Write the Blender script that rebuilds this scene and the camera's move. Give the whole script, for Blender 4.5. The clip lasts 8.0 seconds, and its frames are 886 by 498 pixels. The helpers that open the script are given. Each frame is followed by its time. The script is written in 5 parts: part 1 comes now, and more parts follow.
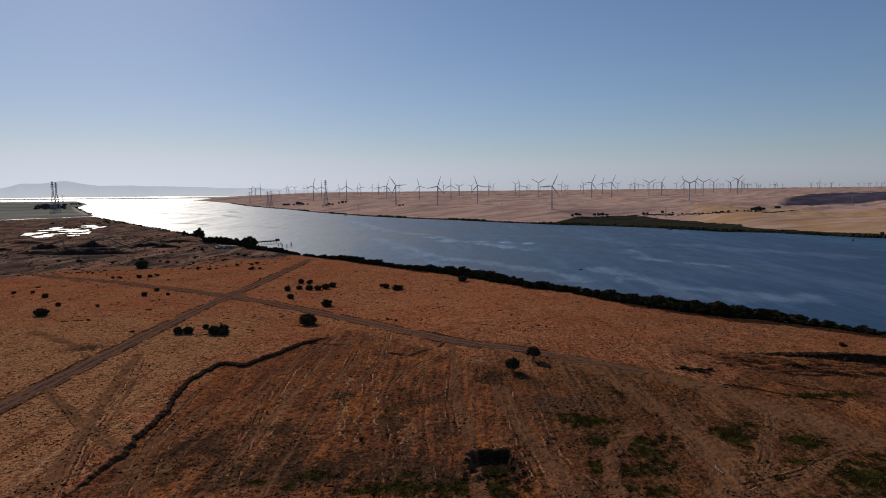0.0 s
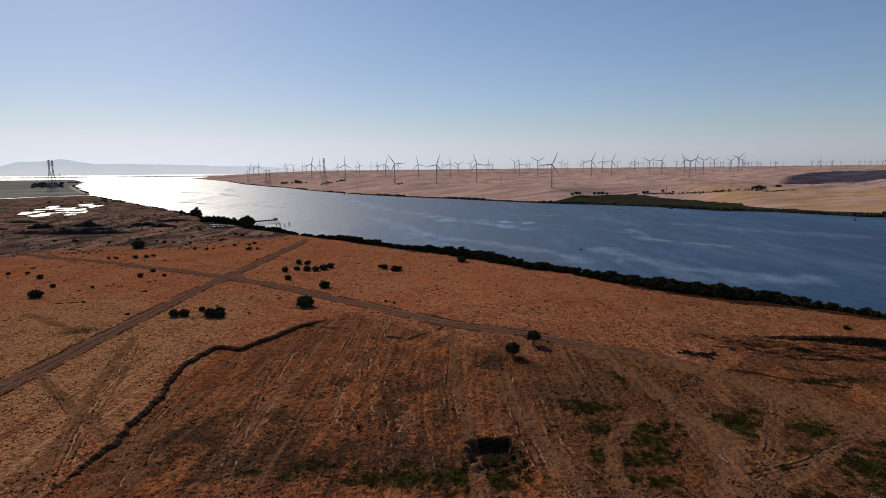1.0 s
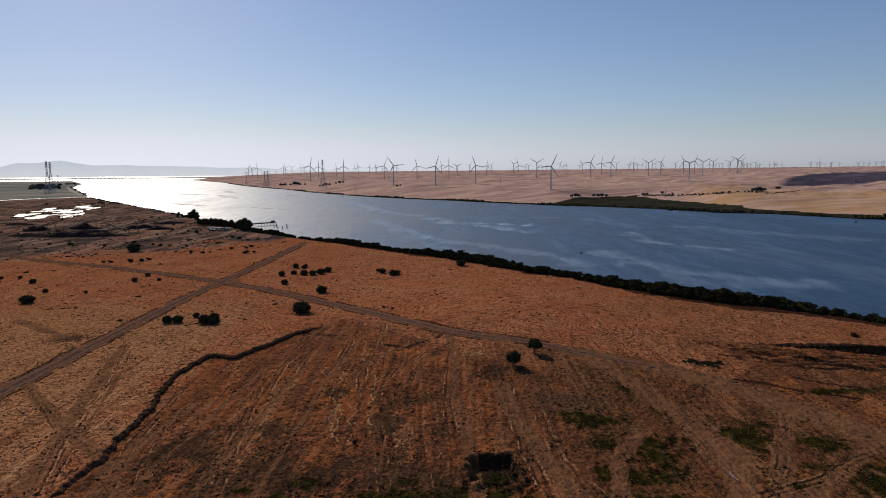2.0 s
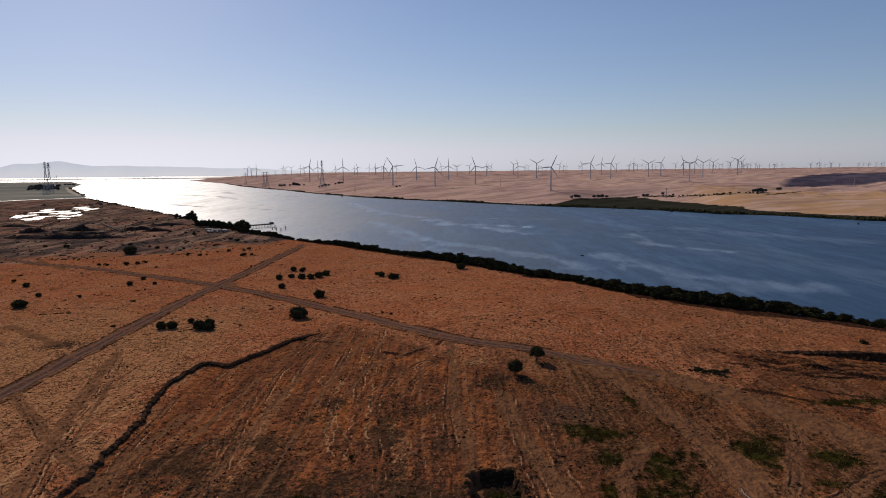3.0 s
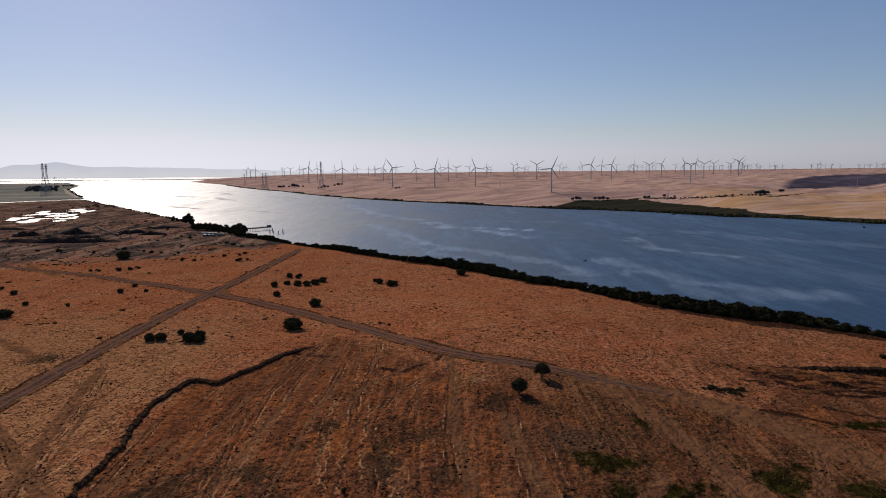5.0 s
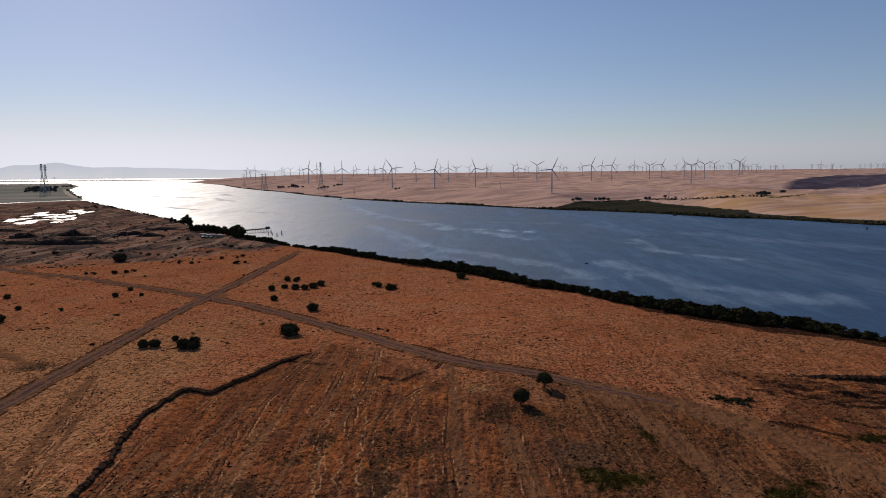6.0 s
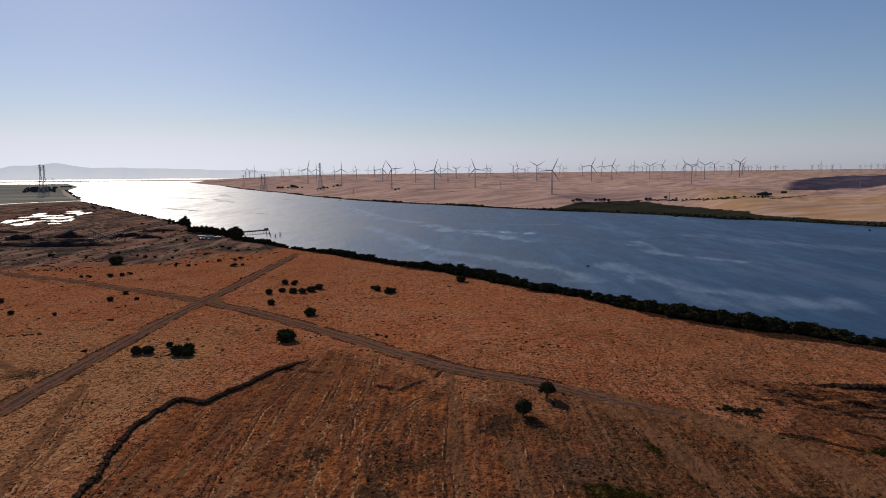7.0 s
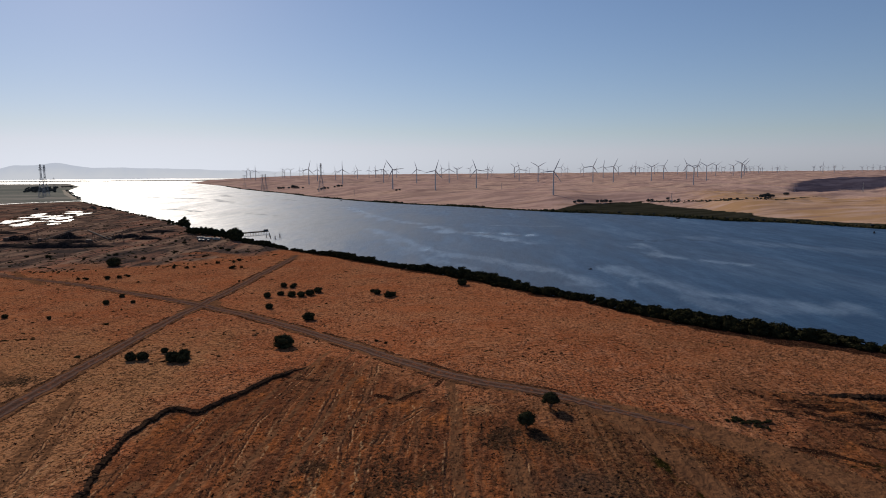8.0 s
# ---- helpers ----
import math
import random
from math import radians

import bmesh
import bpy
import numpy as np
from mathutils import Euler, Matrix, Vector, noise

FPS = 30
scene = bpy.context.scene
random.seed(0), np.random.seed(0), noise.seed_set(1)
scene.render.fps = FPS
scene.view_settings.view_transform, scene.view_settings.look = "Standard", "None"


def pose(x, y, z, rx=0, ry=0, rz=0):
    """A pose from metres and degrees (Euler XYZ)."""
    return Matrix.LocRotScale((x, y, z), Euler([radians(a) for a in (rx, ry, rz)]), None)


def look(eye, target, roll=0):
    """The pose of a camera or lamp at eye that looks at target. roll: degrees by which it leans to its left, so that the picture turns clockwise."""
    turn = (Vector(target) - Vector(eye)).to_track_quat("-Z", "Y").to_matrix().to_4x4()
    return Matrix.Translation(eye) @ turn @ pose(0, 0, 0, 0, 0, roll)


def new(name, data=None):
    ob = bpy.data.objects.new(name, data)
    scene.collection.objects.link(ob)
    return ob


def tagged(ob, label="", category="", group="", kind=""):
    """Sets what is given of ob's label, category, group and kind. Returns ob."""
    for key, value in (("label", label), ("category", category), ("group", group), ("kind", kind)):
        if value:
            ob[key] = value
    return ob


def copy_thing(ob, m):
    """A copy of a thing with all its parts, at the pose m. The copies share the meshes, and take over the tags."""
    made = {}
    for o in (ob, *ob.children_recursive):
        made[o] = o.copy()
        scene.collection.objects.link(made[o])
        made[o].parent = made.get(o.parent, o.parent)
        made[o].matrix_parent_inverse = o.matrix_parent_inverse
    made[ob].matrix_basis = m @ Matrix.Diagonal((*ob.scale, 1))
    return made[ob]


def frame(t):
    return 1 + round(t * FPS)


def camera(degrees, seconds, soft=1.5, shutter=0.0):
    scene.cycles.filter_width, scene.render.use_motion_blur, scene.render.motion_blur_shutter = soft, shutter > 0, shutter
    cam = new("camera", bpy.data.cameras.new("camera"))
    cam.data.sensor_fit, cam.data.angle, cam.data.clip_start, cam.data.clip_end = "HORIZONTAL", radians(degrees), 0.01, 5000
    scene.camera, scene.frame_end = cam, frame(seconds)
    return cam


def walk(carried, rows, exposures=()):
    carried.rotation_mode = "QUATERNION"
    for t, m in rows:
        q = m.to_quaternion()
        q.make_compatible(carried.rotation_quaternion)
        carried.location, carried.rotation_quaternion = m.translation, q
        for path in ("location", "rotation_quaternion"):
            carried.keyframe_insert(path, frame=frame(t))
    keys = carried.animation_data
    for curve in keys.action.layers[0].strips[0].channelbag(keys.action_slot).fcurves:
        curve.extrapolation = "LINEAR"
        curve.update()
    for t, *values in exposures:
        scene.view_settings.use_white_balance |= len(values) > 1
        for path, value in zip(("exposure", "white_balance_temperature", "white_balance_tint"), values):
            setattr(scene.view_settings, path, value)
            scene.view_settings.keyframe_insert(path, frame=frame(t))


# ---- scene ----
cam = camera(69.2, 8.0, soft=0.95)
PATH = [
    (0, (-0.016, 4.515, 79.122), (-0.016, 6.507, 78.939), -0.6),
    (0.5, (0.104, 7.112, 79.633), (0.105, 9.096, 79.383), -0.6),
    (1, (0.054, 10.168, 80.249), (0.056, 12.152, 79.999), -0.6),
    (1.5, (0.034, 13.489, 80.825), (0.038, 15.473, 80.577), -0.6),
    (3, (0.029, 23.624, 82.579), (0.036, 25.609, 82.334), -0.6),
    (3.5, (-0.035, 26.915, 83.124), (-0.028, 28.9, 82.88), -0.6),
    (4, (-0.064, 30.185, 83.66), (-0.057, 32.17, 83.417), -0.6),
    (4.5, (-0.074, 33.525, 84.285), (-0.066, 35.51, 84.042), -0.6),
    (6, (0.2, 43.631, 86.229), (0.208, 45.616, 85.987), -0.6),
    (6.5, (0.13, 46.952, 86.803), (0.139, 48.937, 86.561), -0.6),
    (7, (0.205, 50.29, 87.45), (0.214, 52.275, 87.209), -0.6),
    (7.5, (0.236, 53.635, 88.131), (0.243, 55.621, 87.89), -0.5),
    (8, (0.323, 56.959, 88.636), (0.329, 58.944, 88.396), -0.5),
]
walk(cam, [(t, look(eye, target, roll)) for t, eye, target, roll in PATH],
     [(0.0, -0.28, 6400, 10), (0.5, -0.15, 6480, 10), (1.0, -0.02, 6550, 11), (1.5, 0.0, 6550, 11), (3.5, 0.0, 6750, 15), (6.5, -0.04, 6700, 14), (7.0, -0.05, 6600, 13), (8.0, -0.09, 6550, 11)])
# ---- light ----
SUN_AZ, SUN_EL = radians(-28), radians(29)   # azimuth from +y towards +x
world = bpy.data.worlds.new("sky")
scene.world = world
world.use_nodes = True
wn = world.node_tree.nodes
sky = wn.new("ShaderNodeTexSky")
sky.sky_type, sky.sun_disc = "NISHITA", False
sky.sun_elevation, sky.sun_rotation = SUN_EL, SUN_AZ
sky.altitude, sky.air_density, sky.dust_density, sky.ozone_density = 80, 0.95, 0.23, 5.0
wn["Background"].inputs["Strength"].default_value = 0.0745
grade = wn.new("ShaderNodeMix")
grade.data_type, grade.blend_type = "RGBA", "MULTIPLY"
grade.inputs[0].default_value, grade.inputs[7].default_value = 1.0, (1.10, 1.025, 1.03, 1)
world.node_tree.links.new(sky.outputs[0], grade.inputs[6])
# white haze in place of yellow
split, join = wn.new("ShaderNodeSeparateColor"), wn.new("ShaderNodeCombineColor")
world.node_tree.links.new(grade.outputs[2], split.inputs[0])
for socket, op, factor in ((0, "MINIMUM", 0.925), (2, "MAXIMUM", 1.08)):
    scaled, pick = wn.new("ShaderNodeMath"), wn.new("ShaderNodeMath")
    scaled.operation, pick.operation = "MULTIPLY", op
    scaled.inputs[1].default_value = factor
    world.node_tree.links.new(split.outputs[1], scaled.inputs[0])
    world.node_tree.links.new(split.outputs[socket], pick.inputs[0])
    world.node_tree.links.new(scaled.outputs[0], pick.inputs[1])
    world.node_tree.links.new(pick.outputs[0], join.inputs[socket])
world.node_tree.links.new(split.outputs[1], join.inputs[1])
# the bright belt round the horizon is held back by haze
thin, veil, held = (wn.new("ShaderNodeMix") for _ in range(3))
for n, kind in ((thin, "MULTIPLY"), (veil, "ADD"), (held, "DIVIDE")):
    n.data_type, n.blend_type, n.clamp_result = "RGBA", kind, False
    n.inputs[0].default_value = 1.0
thin.inputs[7].default_value = (0.0240, 0.0240, 0.0222, 1)
veil.inputs[7].default_value = (0.87, 0.87, 0.84, 1)
world.node_tree.links.new(join.outputs[0], thin.inputs[6])
world.node_tree.links.new(thin.outputs[2], veil.inputs[6])
world.node_tree.links.new(join.outputs[0], held.inputs[6])
world.node_tree.links.new(veil.outputs[2], held.inputs[7])
world.node_tree.links.new(held.outputs[2], wn["Background"].inputs["Color"])
sun_data = bpy.data.lights.new("sun", "SUN")
sun_data.energy, sun_data.angle, sun_data.color = 3.6, radians(0.53), (1.0, 0.91, 0.78)
sun = new("sun", sun_data)
to_sun = Vector((math.sin(SUN_AZ) * math.cos(SUN_EL), math.cos(SUN_AZ) * math.cos(SUN_EL), math.sin(SUN_EL)))
sun.matrix_world = look(to_sun * 500, (0, 0, 0))

# ---- materials ----


class Mat:
    """A small writer of node materials in world metres."""

    def __init__(self, name, rough=0.9):
        self.m = bpy.data.materials.new(name)
        self.m.use_nodes = True
        self.t = self.m.node_tree
        self.b = self.t.nodes["Principled BSDF"]
        self.b.inputs["Roughness"].default_value = rough
        self.b.inputs["Specular IOR Level"].default_value = 0.2
        geo = self.t.nodes.new("ShaderNodeNewGeometry")
        self.pos = geo.outputs["Position"]
        self.island = geo.outputs["Random Per Island"]

    def node(self, kind, **sockets):
        n = self.t.nodes.new(kind)
        for key, value in sockets.items():
            key = key.replace("_", " ")
            if hasattr(value, "is_linked"):
                self.t.links.new(value, n.inputs[key])
            else:
                n.inputs[key].default_value = value
        return n

    def noise(self, scale, detail=4.0, stretch=(1, 1, 1), rough=0.55, turn=0.0):
        mp = self.node("ShaderNodeMapping", Vector=self.pos, Scale=stretch, Rotation=(0, 0, turn))
        return self.node("ShaderNodeTexNoise", Vector=mp.outputs[0], Scale=scale, Detail=detail, Roughness=rough).outputs["Fac"]

    def ramp(self, value, low, high, a=0.0, b=1.0):
        n = self.node("ShaderNodeMapRange", Value=value)
        for key, v in (("From Min", low), ("From Max", high), ("To Min", a), ("To Max", b)):
            n.inputs[key].default_value = v
        return n.outputs[0]

    def math(self, op, a, b):
        n = self.t.nodes.new("ShaderNodeMath")
        n.operation = op
        for k, v in enumerate((a, b)):
            if hasattr(v, "is_linked"):
                self.t.links.new(v, n.inputs[k])
            else:
                n.inputs[k].default_value = v
        return n.outputs[0]

    def mix(self, fac, a, b):
        n = self.t.nodes.new("ShaderNodeMix")
        n.data_type = "RGBA"
        for k, v in ((0, fac), (6, a), (7, b)):
            if hasattr(v, "is_linked"):
                self.t.links.new(v, n.inputs[k])
            else:
                n.inputs[k].default_value = v if k == 0 else (*v, 1)
        return n.outputs[2]

    def attribute(self, name):
        a = self.t.nodes.new("ShaderNodeAttribute")
        a.attribute_name = name
        sep = self.t.nodes.new("ShaderNodeSeparateColor")
        self.t.links.new(a.outputs["Color"], sep.inputs[0])
        return sep.outputs

    def colour(self, value):
        if hasattr(value, "is_linked"):
            self.t.links.new(value, self.b.inputs["Base Color"])
        else:
            self.b.inputs["Base Color"].default_value = (*value, 1)

    def bump(self, height, strength, distance):
        n = self.node("ShaderNodeBump", Height=height, Strength=strength, Distance=distance)
        self.t.links.new(n.outputs[0], self.b.inputs["Normal"])


def two_tone(name, a, b, scale, rough=0.9, spread=(0.35, 0.65), bump=0.0):
    m = Mat(name, rough)
    if rough > 0.86:
        m.b.inputs["Specular IOR Level"].default_value = 0.0
    n = m.noise(scale)
    m.colour(m.mix(m.ramp(n, *spread), a, b))
    if bump:
        m.bump(n, 0.6, bump)
    return m.m


def ground_material():
    m = Mat("dry_grassland", 0.95)
    m.b.inputs["Specular IOR Level"].default_value = 0.0
    big, mid = m.noise(0.022, 5), m.noise(0.16, 5)
    speck = m.noise(1.0, 4, (1.0, 0.8, 1), rough=0.6)
    fine = m.noise(0.42, 3, (1.0, 0.62, 1), rough=0.65)
    clod = m.noise(0.13, 4, (1.0, 0.55, 1), rough=0.65)
    # dry grass: orange tan with paler and redder drifts
    c = m.mix(m.ramp(big, 0.40, 0.60), GRASS_RED, GRASS_TAN)
    c = m.mix(m.ramp(clod, 0.46, 0.32, 0, 0.35), c, GRASS_PALE)
    c = m.mix(m.ramp(fine, 0.44, 0.34, 0, 0.42), c, GRASS_PALE)
    c = m.mix(m.ramp(fine, 0.54, 0.68, 0, 0.5), c, GRASS_DARK)
    c = m.mix(m.ramp(speck, 0.51, 0.60, 0, 0.8), c, GRASS_DARK)
    c = m.mix(m.ramp(speck, 0.46, 0.38, 0, 0.32), c, GRASS_PALE)
    # matted flecks and redder drifts
    fleck = m.noise(0.22, 5, (0.55, 1.3, 1), rough=0.62)
    c = m.mix(m.ramp(fleck, 0.56, 0.68, 0, 0.40), c, GRASS_DARK)
    c = m.mix(m.ramp(m.noise(0.035, 5, (0.6, 1.0, 1), rough=0.6), 0.52, 0.66, 0, 0.6), c, GRASS_RED)
    c = m.mix(m.ramp(m.noise(0.028, 5, (0.7, 1.1, 1), rough=0.6, turn=0.7), 0.56, 0.68, 0, 0.3), c, EARTH_BROWN)
    c = m.mix(m.ramp(clod, 0.58, 0.72, 0, 0.36), c, GRASS_DARK)
    c = m.mix(m.math("MULTIPLY", m.attribute("dry")[0], m.ramp(mid, 0.3, 0.7, 0.45, 0.75)), c, m.mix(m.ramp(speck, 0.48, 0.62), GRASS_OCHRE, EARTH_BROWN))
    # mown or driven streaks along the field
    streak = m.noise(0.42, 4, (1, 0.055, 1))
    streak2 = m.noise(1.3, 3, (1, 0.09, 1), turn=0.10)
    cover, zone, far = m.attribute("cover"), m.attribute("zone"), m.attribute("distance")
    line_zone = m.attribute("straw")[2]
    soil = m.mix(m.ramp(streak, 0.38, 0.60), SOIL_DARK, SOIL_RED)
    soil = m.mix(m.ramp(streak2, 0.58, 0.74, 0, 0.45), soil, SOIL_PALE)
    soil = m.mix(m.ramp(fine, 0.44, 0.32, 0, 0.55), soil, SOIL_PALE)
    soil = m.mix(m.ramp(m.noise(0.045, 4), 0.54, 0.64, 0, 0.7), soil, SOIL_ORANGE)
    soil = m.mix(m.ramp(clod, 0.50, 0.63, 0, 0.65), soil, SOIL_DARK)
    soil = m.mix(m.ramp(speck, 0.50, 0.62, 0, 0.40), soil, SOIL_SPECK)
    soil = m.mix(m.ramp(fine, 0.55, 0.67, 0, 0.5), soil, SOIL_SPECK)
    grain = m.noise(2.3, 2, (1.0, 0.7, 1))
    soil = m.mix(m.ramp(grain, 0.52, 0.62, 0, 0.30), soil, SOIL_SPECK)
    soil = m.mix(m.ramp(grain, 0.46, 0.38, 0, 0.14), soil, SOIL_PALE)
    soil = m.mix(m.ramp(m.noise(0.036, 5, (1, 0.6, 1), rough=0.6), 0.50, 0.62, 0, 0.6), soil, SOIL_DARK)
    c = m.mix(m.ramp(m.math("ADD", cover[2], m.ramp(mid, 0.3, 0.7, -0.25, 0.25)), 0.3, 0.7), c, soil)
    c = m.mix(m.math("MULTIPLY", m.attribute("tone")[0], m.ramp(clod, 0.34, 0.56, 0.55, 1.0)), c, m.mix(m.ramp(speck, 0.44, 0.58), EARTH_BROWN, SOIL_SPECK))
    # long bands where vehicles ran to and fro
    band = m.noise(0.17, 5, (1, 0.05, 1), rough=0.7, turn=0.04)
    driven = m.ramp(m.math("ADD", cover[2], m.math("MULTIPLY", line_zone, 0.6)), 0.1, 0.6)
    c = m.mix(m.math("MULTIPLY", m.ramp(band, 0.53, 0.62, 0, 0.72), driven), c, SOIL_DARK)
    c = m.mix(m.math("MULTIPLY", m.ramp(band, 0.46, 0.36, 0, 0.50), driven), c, SOIL_PALE)
    # bleached straw left along old wheel lines; dark soil and painted shade
    line = m.attribute("straw")
    c = m.mix(m.ramp(m.math("ADD", line[0], m.ramp(speck, 0.36, 0.6, 0.12, -0.16)), 0.22, 0.75, 0, 0.8), c, STRAW_LINE)
    c = m.mix(m.ramp(m.math("ADD", line[1], m.ramp(fine, 0.36, 0.62, -0.35, 0.35)), 0.4, 0.75, 0, 0.92), c, SOIL_SPECK)
    wheel = m.attribute("track")
    tones = m.attribute("tone")
    c = m.mix(m.math("MULTIPLY", tones[2], m.ramp(mid, 0.35, 0.6, 0.15, 0.6)), c, ASH_SOIL)
    mat = m.math("ADD", tones[1], m.math("ADD", m.ramp(clod, 0.35, 0.65, -0.4, 0.4), m.ramp(speck, 0.4, 0.6, -0.3, 0.3)))
    c = m.mix(m.ramp(mat, 0.35, 0.8, 0, 0.75), c, DARK_MAT_SHADE)
    c = m.mix(m.math("MULTIPLY", wheel[2], m.ramp(fine, 0.35, 0.6, 1.0, 0.5)), c, DIRT)
    c = m.mix(m.ramp(m.math("ADD", wheel[0], m.ramp(fine, 0.35, 0.65, 0.2, -0.25)), 0.25, 0.7, 0, 0.9), c, RUT)
    c = m.mix(m.ramp(m.math("ADD", wheel[1], m.ramp(speck, 0.38, 0.6, 0.12, -0.16)), 0.25, 0.75, 0, 0.75), c, RIM_STRAW)
    # matted rows of fallen stalks
    stroke = m.noise(0.95, 3, (0.42, 0.62, 1), rough=0.6)
    thread = m.noise(1.9, 2, (0.45, 0.6, 1))
    near_land = m.ramp(m.math("ADD", zone[0], zone[1]), 0.0, 0.6, 1.0, 0.0)
    c = m.mix(m.math("MULTIPLY", m.math("MULTIPLY", m.ramp(stroke, 0.54, 0.62, 0, 0.62), near_land), m.ramp(tones[0], 0, 0.7, 1.0, 0.5)), c, SOIL_SPECK)
    c = m.mix(m.math("MULTIPLY", m.math("MULTIPLY", m.ramp(thread, 0.44, 0.36, 0, 0.40), near_land), m.ramp(cover[2], 0, 0.8, 1.0, 0.35)), c, GRASS_PALE)
    # bare wheel tracks
    rag = m.ramp(m.noise(0.5, 4), 0.3, 0.7, -0.3, 0.3)
    dirt = m.mix(m.ramp(fine, 0.35, 0.75), DIRT, DIRT_DARK)
    dirt = m.mix(m.ramp(m.noise(0.07, 5, rough=0.6), 0.50, 0.62, 0, 0.7), dirt, DIRT_DARK)
    c = m.mix(m.ramp(m.math("ADD", cover[0], rag), 0.3, 0.75, 0, 0.92), c, dirt)
    # green growth in the damp patches
    grn = m.mix(m.ramp(fine, 0.42, 0.58), GREEN, GREEN_DARK)
    patch = m.ramp(m.noise(0.13, 6, (0.55, 1.0, 1), rough=0.65), 0.3, 0.7, -0.26, 0.26)
    c = m.mix(m.ramp(m.math("ADD", m.math("ADD", cover[1], patch), m.ramp(fine, 0.38, 0.62, -0.2, 0.2)), 0.34, 0.72, 0, 0.92), c, grn)
    # dull flats, stubble hills, burnt field, marsh
    flats = m.mix(m.ramp(m.noise(0.03, 6, (1.6, 0.5, 1)), 0.42, 0.62), FLAT_BROWN, FLAT_DARK)
    flats = m.mix(m.ramp(m.noise(0.014, 6, (1.6, 0.5, 1)), 0.50, 0.62, 0, 0.8), flats, FLAT_RED)
    flats = m.mix(m.ramp(m.noise(0.16, 4, (1.6, 0.3, 1), rough=0.7), 0.49, 0.57, 0, 0.8), flats, FLAT_DARK)
    flats = m.mix(m.ramp(m.noise(0.022, 5, (2.0, 0.45, 1), turn=0.5), 0.52, 0.60, 0, 0.8), flats, FLAT_PALE)
    flats = m.mix(m.ramp(m.noise(0.05, 5, (2.0, 0.4, 1), rough=0.7), 0.54, 0.62, 0, 0.7), flats, FLAT_DARK)
    c = m.mix(m.ramp(m.math("ADD", zone[0], m.ramp(big, 0.3, 0.7, -0.3, 0.3)), 0.3, 0.7), c, flats)
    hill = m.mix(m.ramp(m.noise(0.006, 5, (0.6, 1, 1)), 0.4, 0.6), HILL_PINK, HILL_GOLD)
    # relief light and shade of swales and creases is put into the colour
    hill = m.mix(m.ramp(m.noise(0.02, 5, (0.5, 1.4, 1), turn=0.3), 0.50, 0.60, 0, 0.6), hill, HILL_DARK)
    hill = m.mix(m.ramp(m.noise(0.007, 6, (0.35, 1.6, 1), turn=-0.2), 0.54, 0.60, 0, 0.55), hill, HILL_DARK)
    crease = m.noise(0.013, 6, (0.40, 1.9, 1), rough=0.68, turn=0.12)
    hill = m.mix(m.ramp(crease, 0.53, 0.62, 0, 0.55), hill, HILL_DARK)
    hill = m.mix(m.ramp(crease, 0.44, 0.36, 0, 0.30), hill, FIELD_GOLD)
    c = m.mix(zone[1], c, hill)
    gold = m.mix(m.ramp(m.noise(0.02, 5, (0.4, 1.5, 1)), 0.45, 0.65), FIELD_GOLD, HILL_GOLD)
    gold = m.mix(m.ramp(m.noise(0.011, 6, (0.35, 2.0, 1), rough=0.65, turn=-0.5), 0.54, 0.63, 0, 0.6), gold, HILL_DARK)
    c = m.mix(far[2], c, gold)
    c = m.mix(m.ramp(m.math("ADD", zone[2], m.ramp(m.noise(0.012, 5), 0.3, 0.7, -0.25, 0.25)), 0.4, 0.6), c, m.mix(m.ramp(m.noise(0.035, 5, (0.5, 1, 1)), 0.42, 0.58), MARSH, MARSH_PALE))
    c = m.mix(far[0], c, m.mix(m.ramp(m.noise(0.01, 5), 0.4, 0.6), BURNT, BURNT_GREY))
    c = m.mix(far[1], c, m.mix(m.ramp(m.noise(0.004, 5, (0.3, 1, 1)), 0.4, 0.6), ISLAND_GREEN, ISLAND_TAN))
    levee = m.math("MULTIPLY", m.ramp(cover[0], 0.3, 0.7), far[1])
    c = m.mix(levee, c, (0.42, 0.36, 0.28))
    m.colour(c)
    m.bump(m.math("ADD", m.math("MULTIPLY", speck, -0.5), m.math("ADD", m.math("MULTIPLY", fine, -1.0), m.math("MULTIPLY", clod, -1.0))), 1.0, 0.95)
    return m.m


GRASS_RED, GRASS_TAN, GRASS_PALE, GRASS_DARK = (0.352, 0.109, 0.041), (0.382, 0.144, 0.061), (0.475, 0.232, 0.130), (0.068, 0.027, 0.018)
SOIL_DARK, SOIL_RED, SOIL_PALE, SOIL_SPECK = (0.135, 0.049, 0.024), (0.300, 0.095, 0.033), (0.320, 0.146, 0.068), (0.021, 0.010, 0.007)
EARTH_BROWN, GRASS_OCHRE = (0.135, 0.066, 0.029), (0.405, 0.204, 0.092)
SOIL_ORANGE = (0.420, 0.132, 0.036)
DIRT, DIRT_DARK = (0.204, 0.095, 0.045), (0.126, 0.058, 0.030)
ASH_SOIL, DARK_MAT_SHADE = (0.090, 0.056, 0.040), (0.026, 0.021, 0.013)
RUT, RIM_STRAW = (0.048, 0.024, 0.017), (0.520, 0.290, 0.145)
STRAW_LINE = (0.460, 0.265, 0.128)
GREEN, GREEN_DARK = (0.024, 0.026, 0.005), (0.008, 0.009, 0.002)
FLAT_BROWN, FLAT_DARK, FLAT_RED = (0.168, 0.100, 0.071), (0.050, 0.039, 0.035), (0.315, 0.148, 0.094)
FLAT_PALE = (0.275, 0.170, 0.116)
# hills, burnt field and island: distance haze is mixed into their tones
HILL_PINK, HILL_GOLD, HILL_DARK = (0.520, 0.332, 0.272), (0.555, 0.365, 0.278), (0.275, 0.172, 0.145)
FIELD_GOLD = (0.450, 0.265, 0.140)
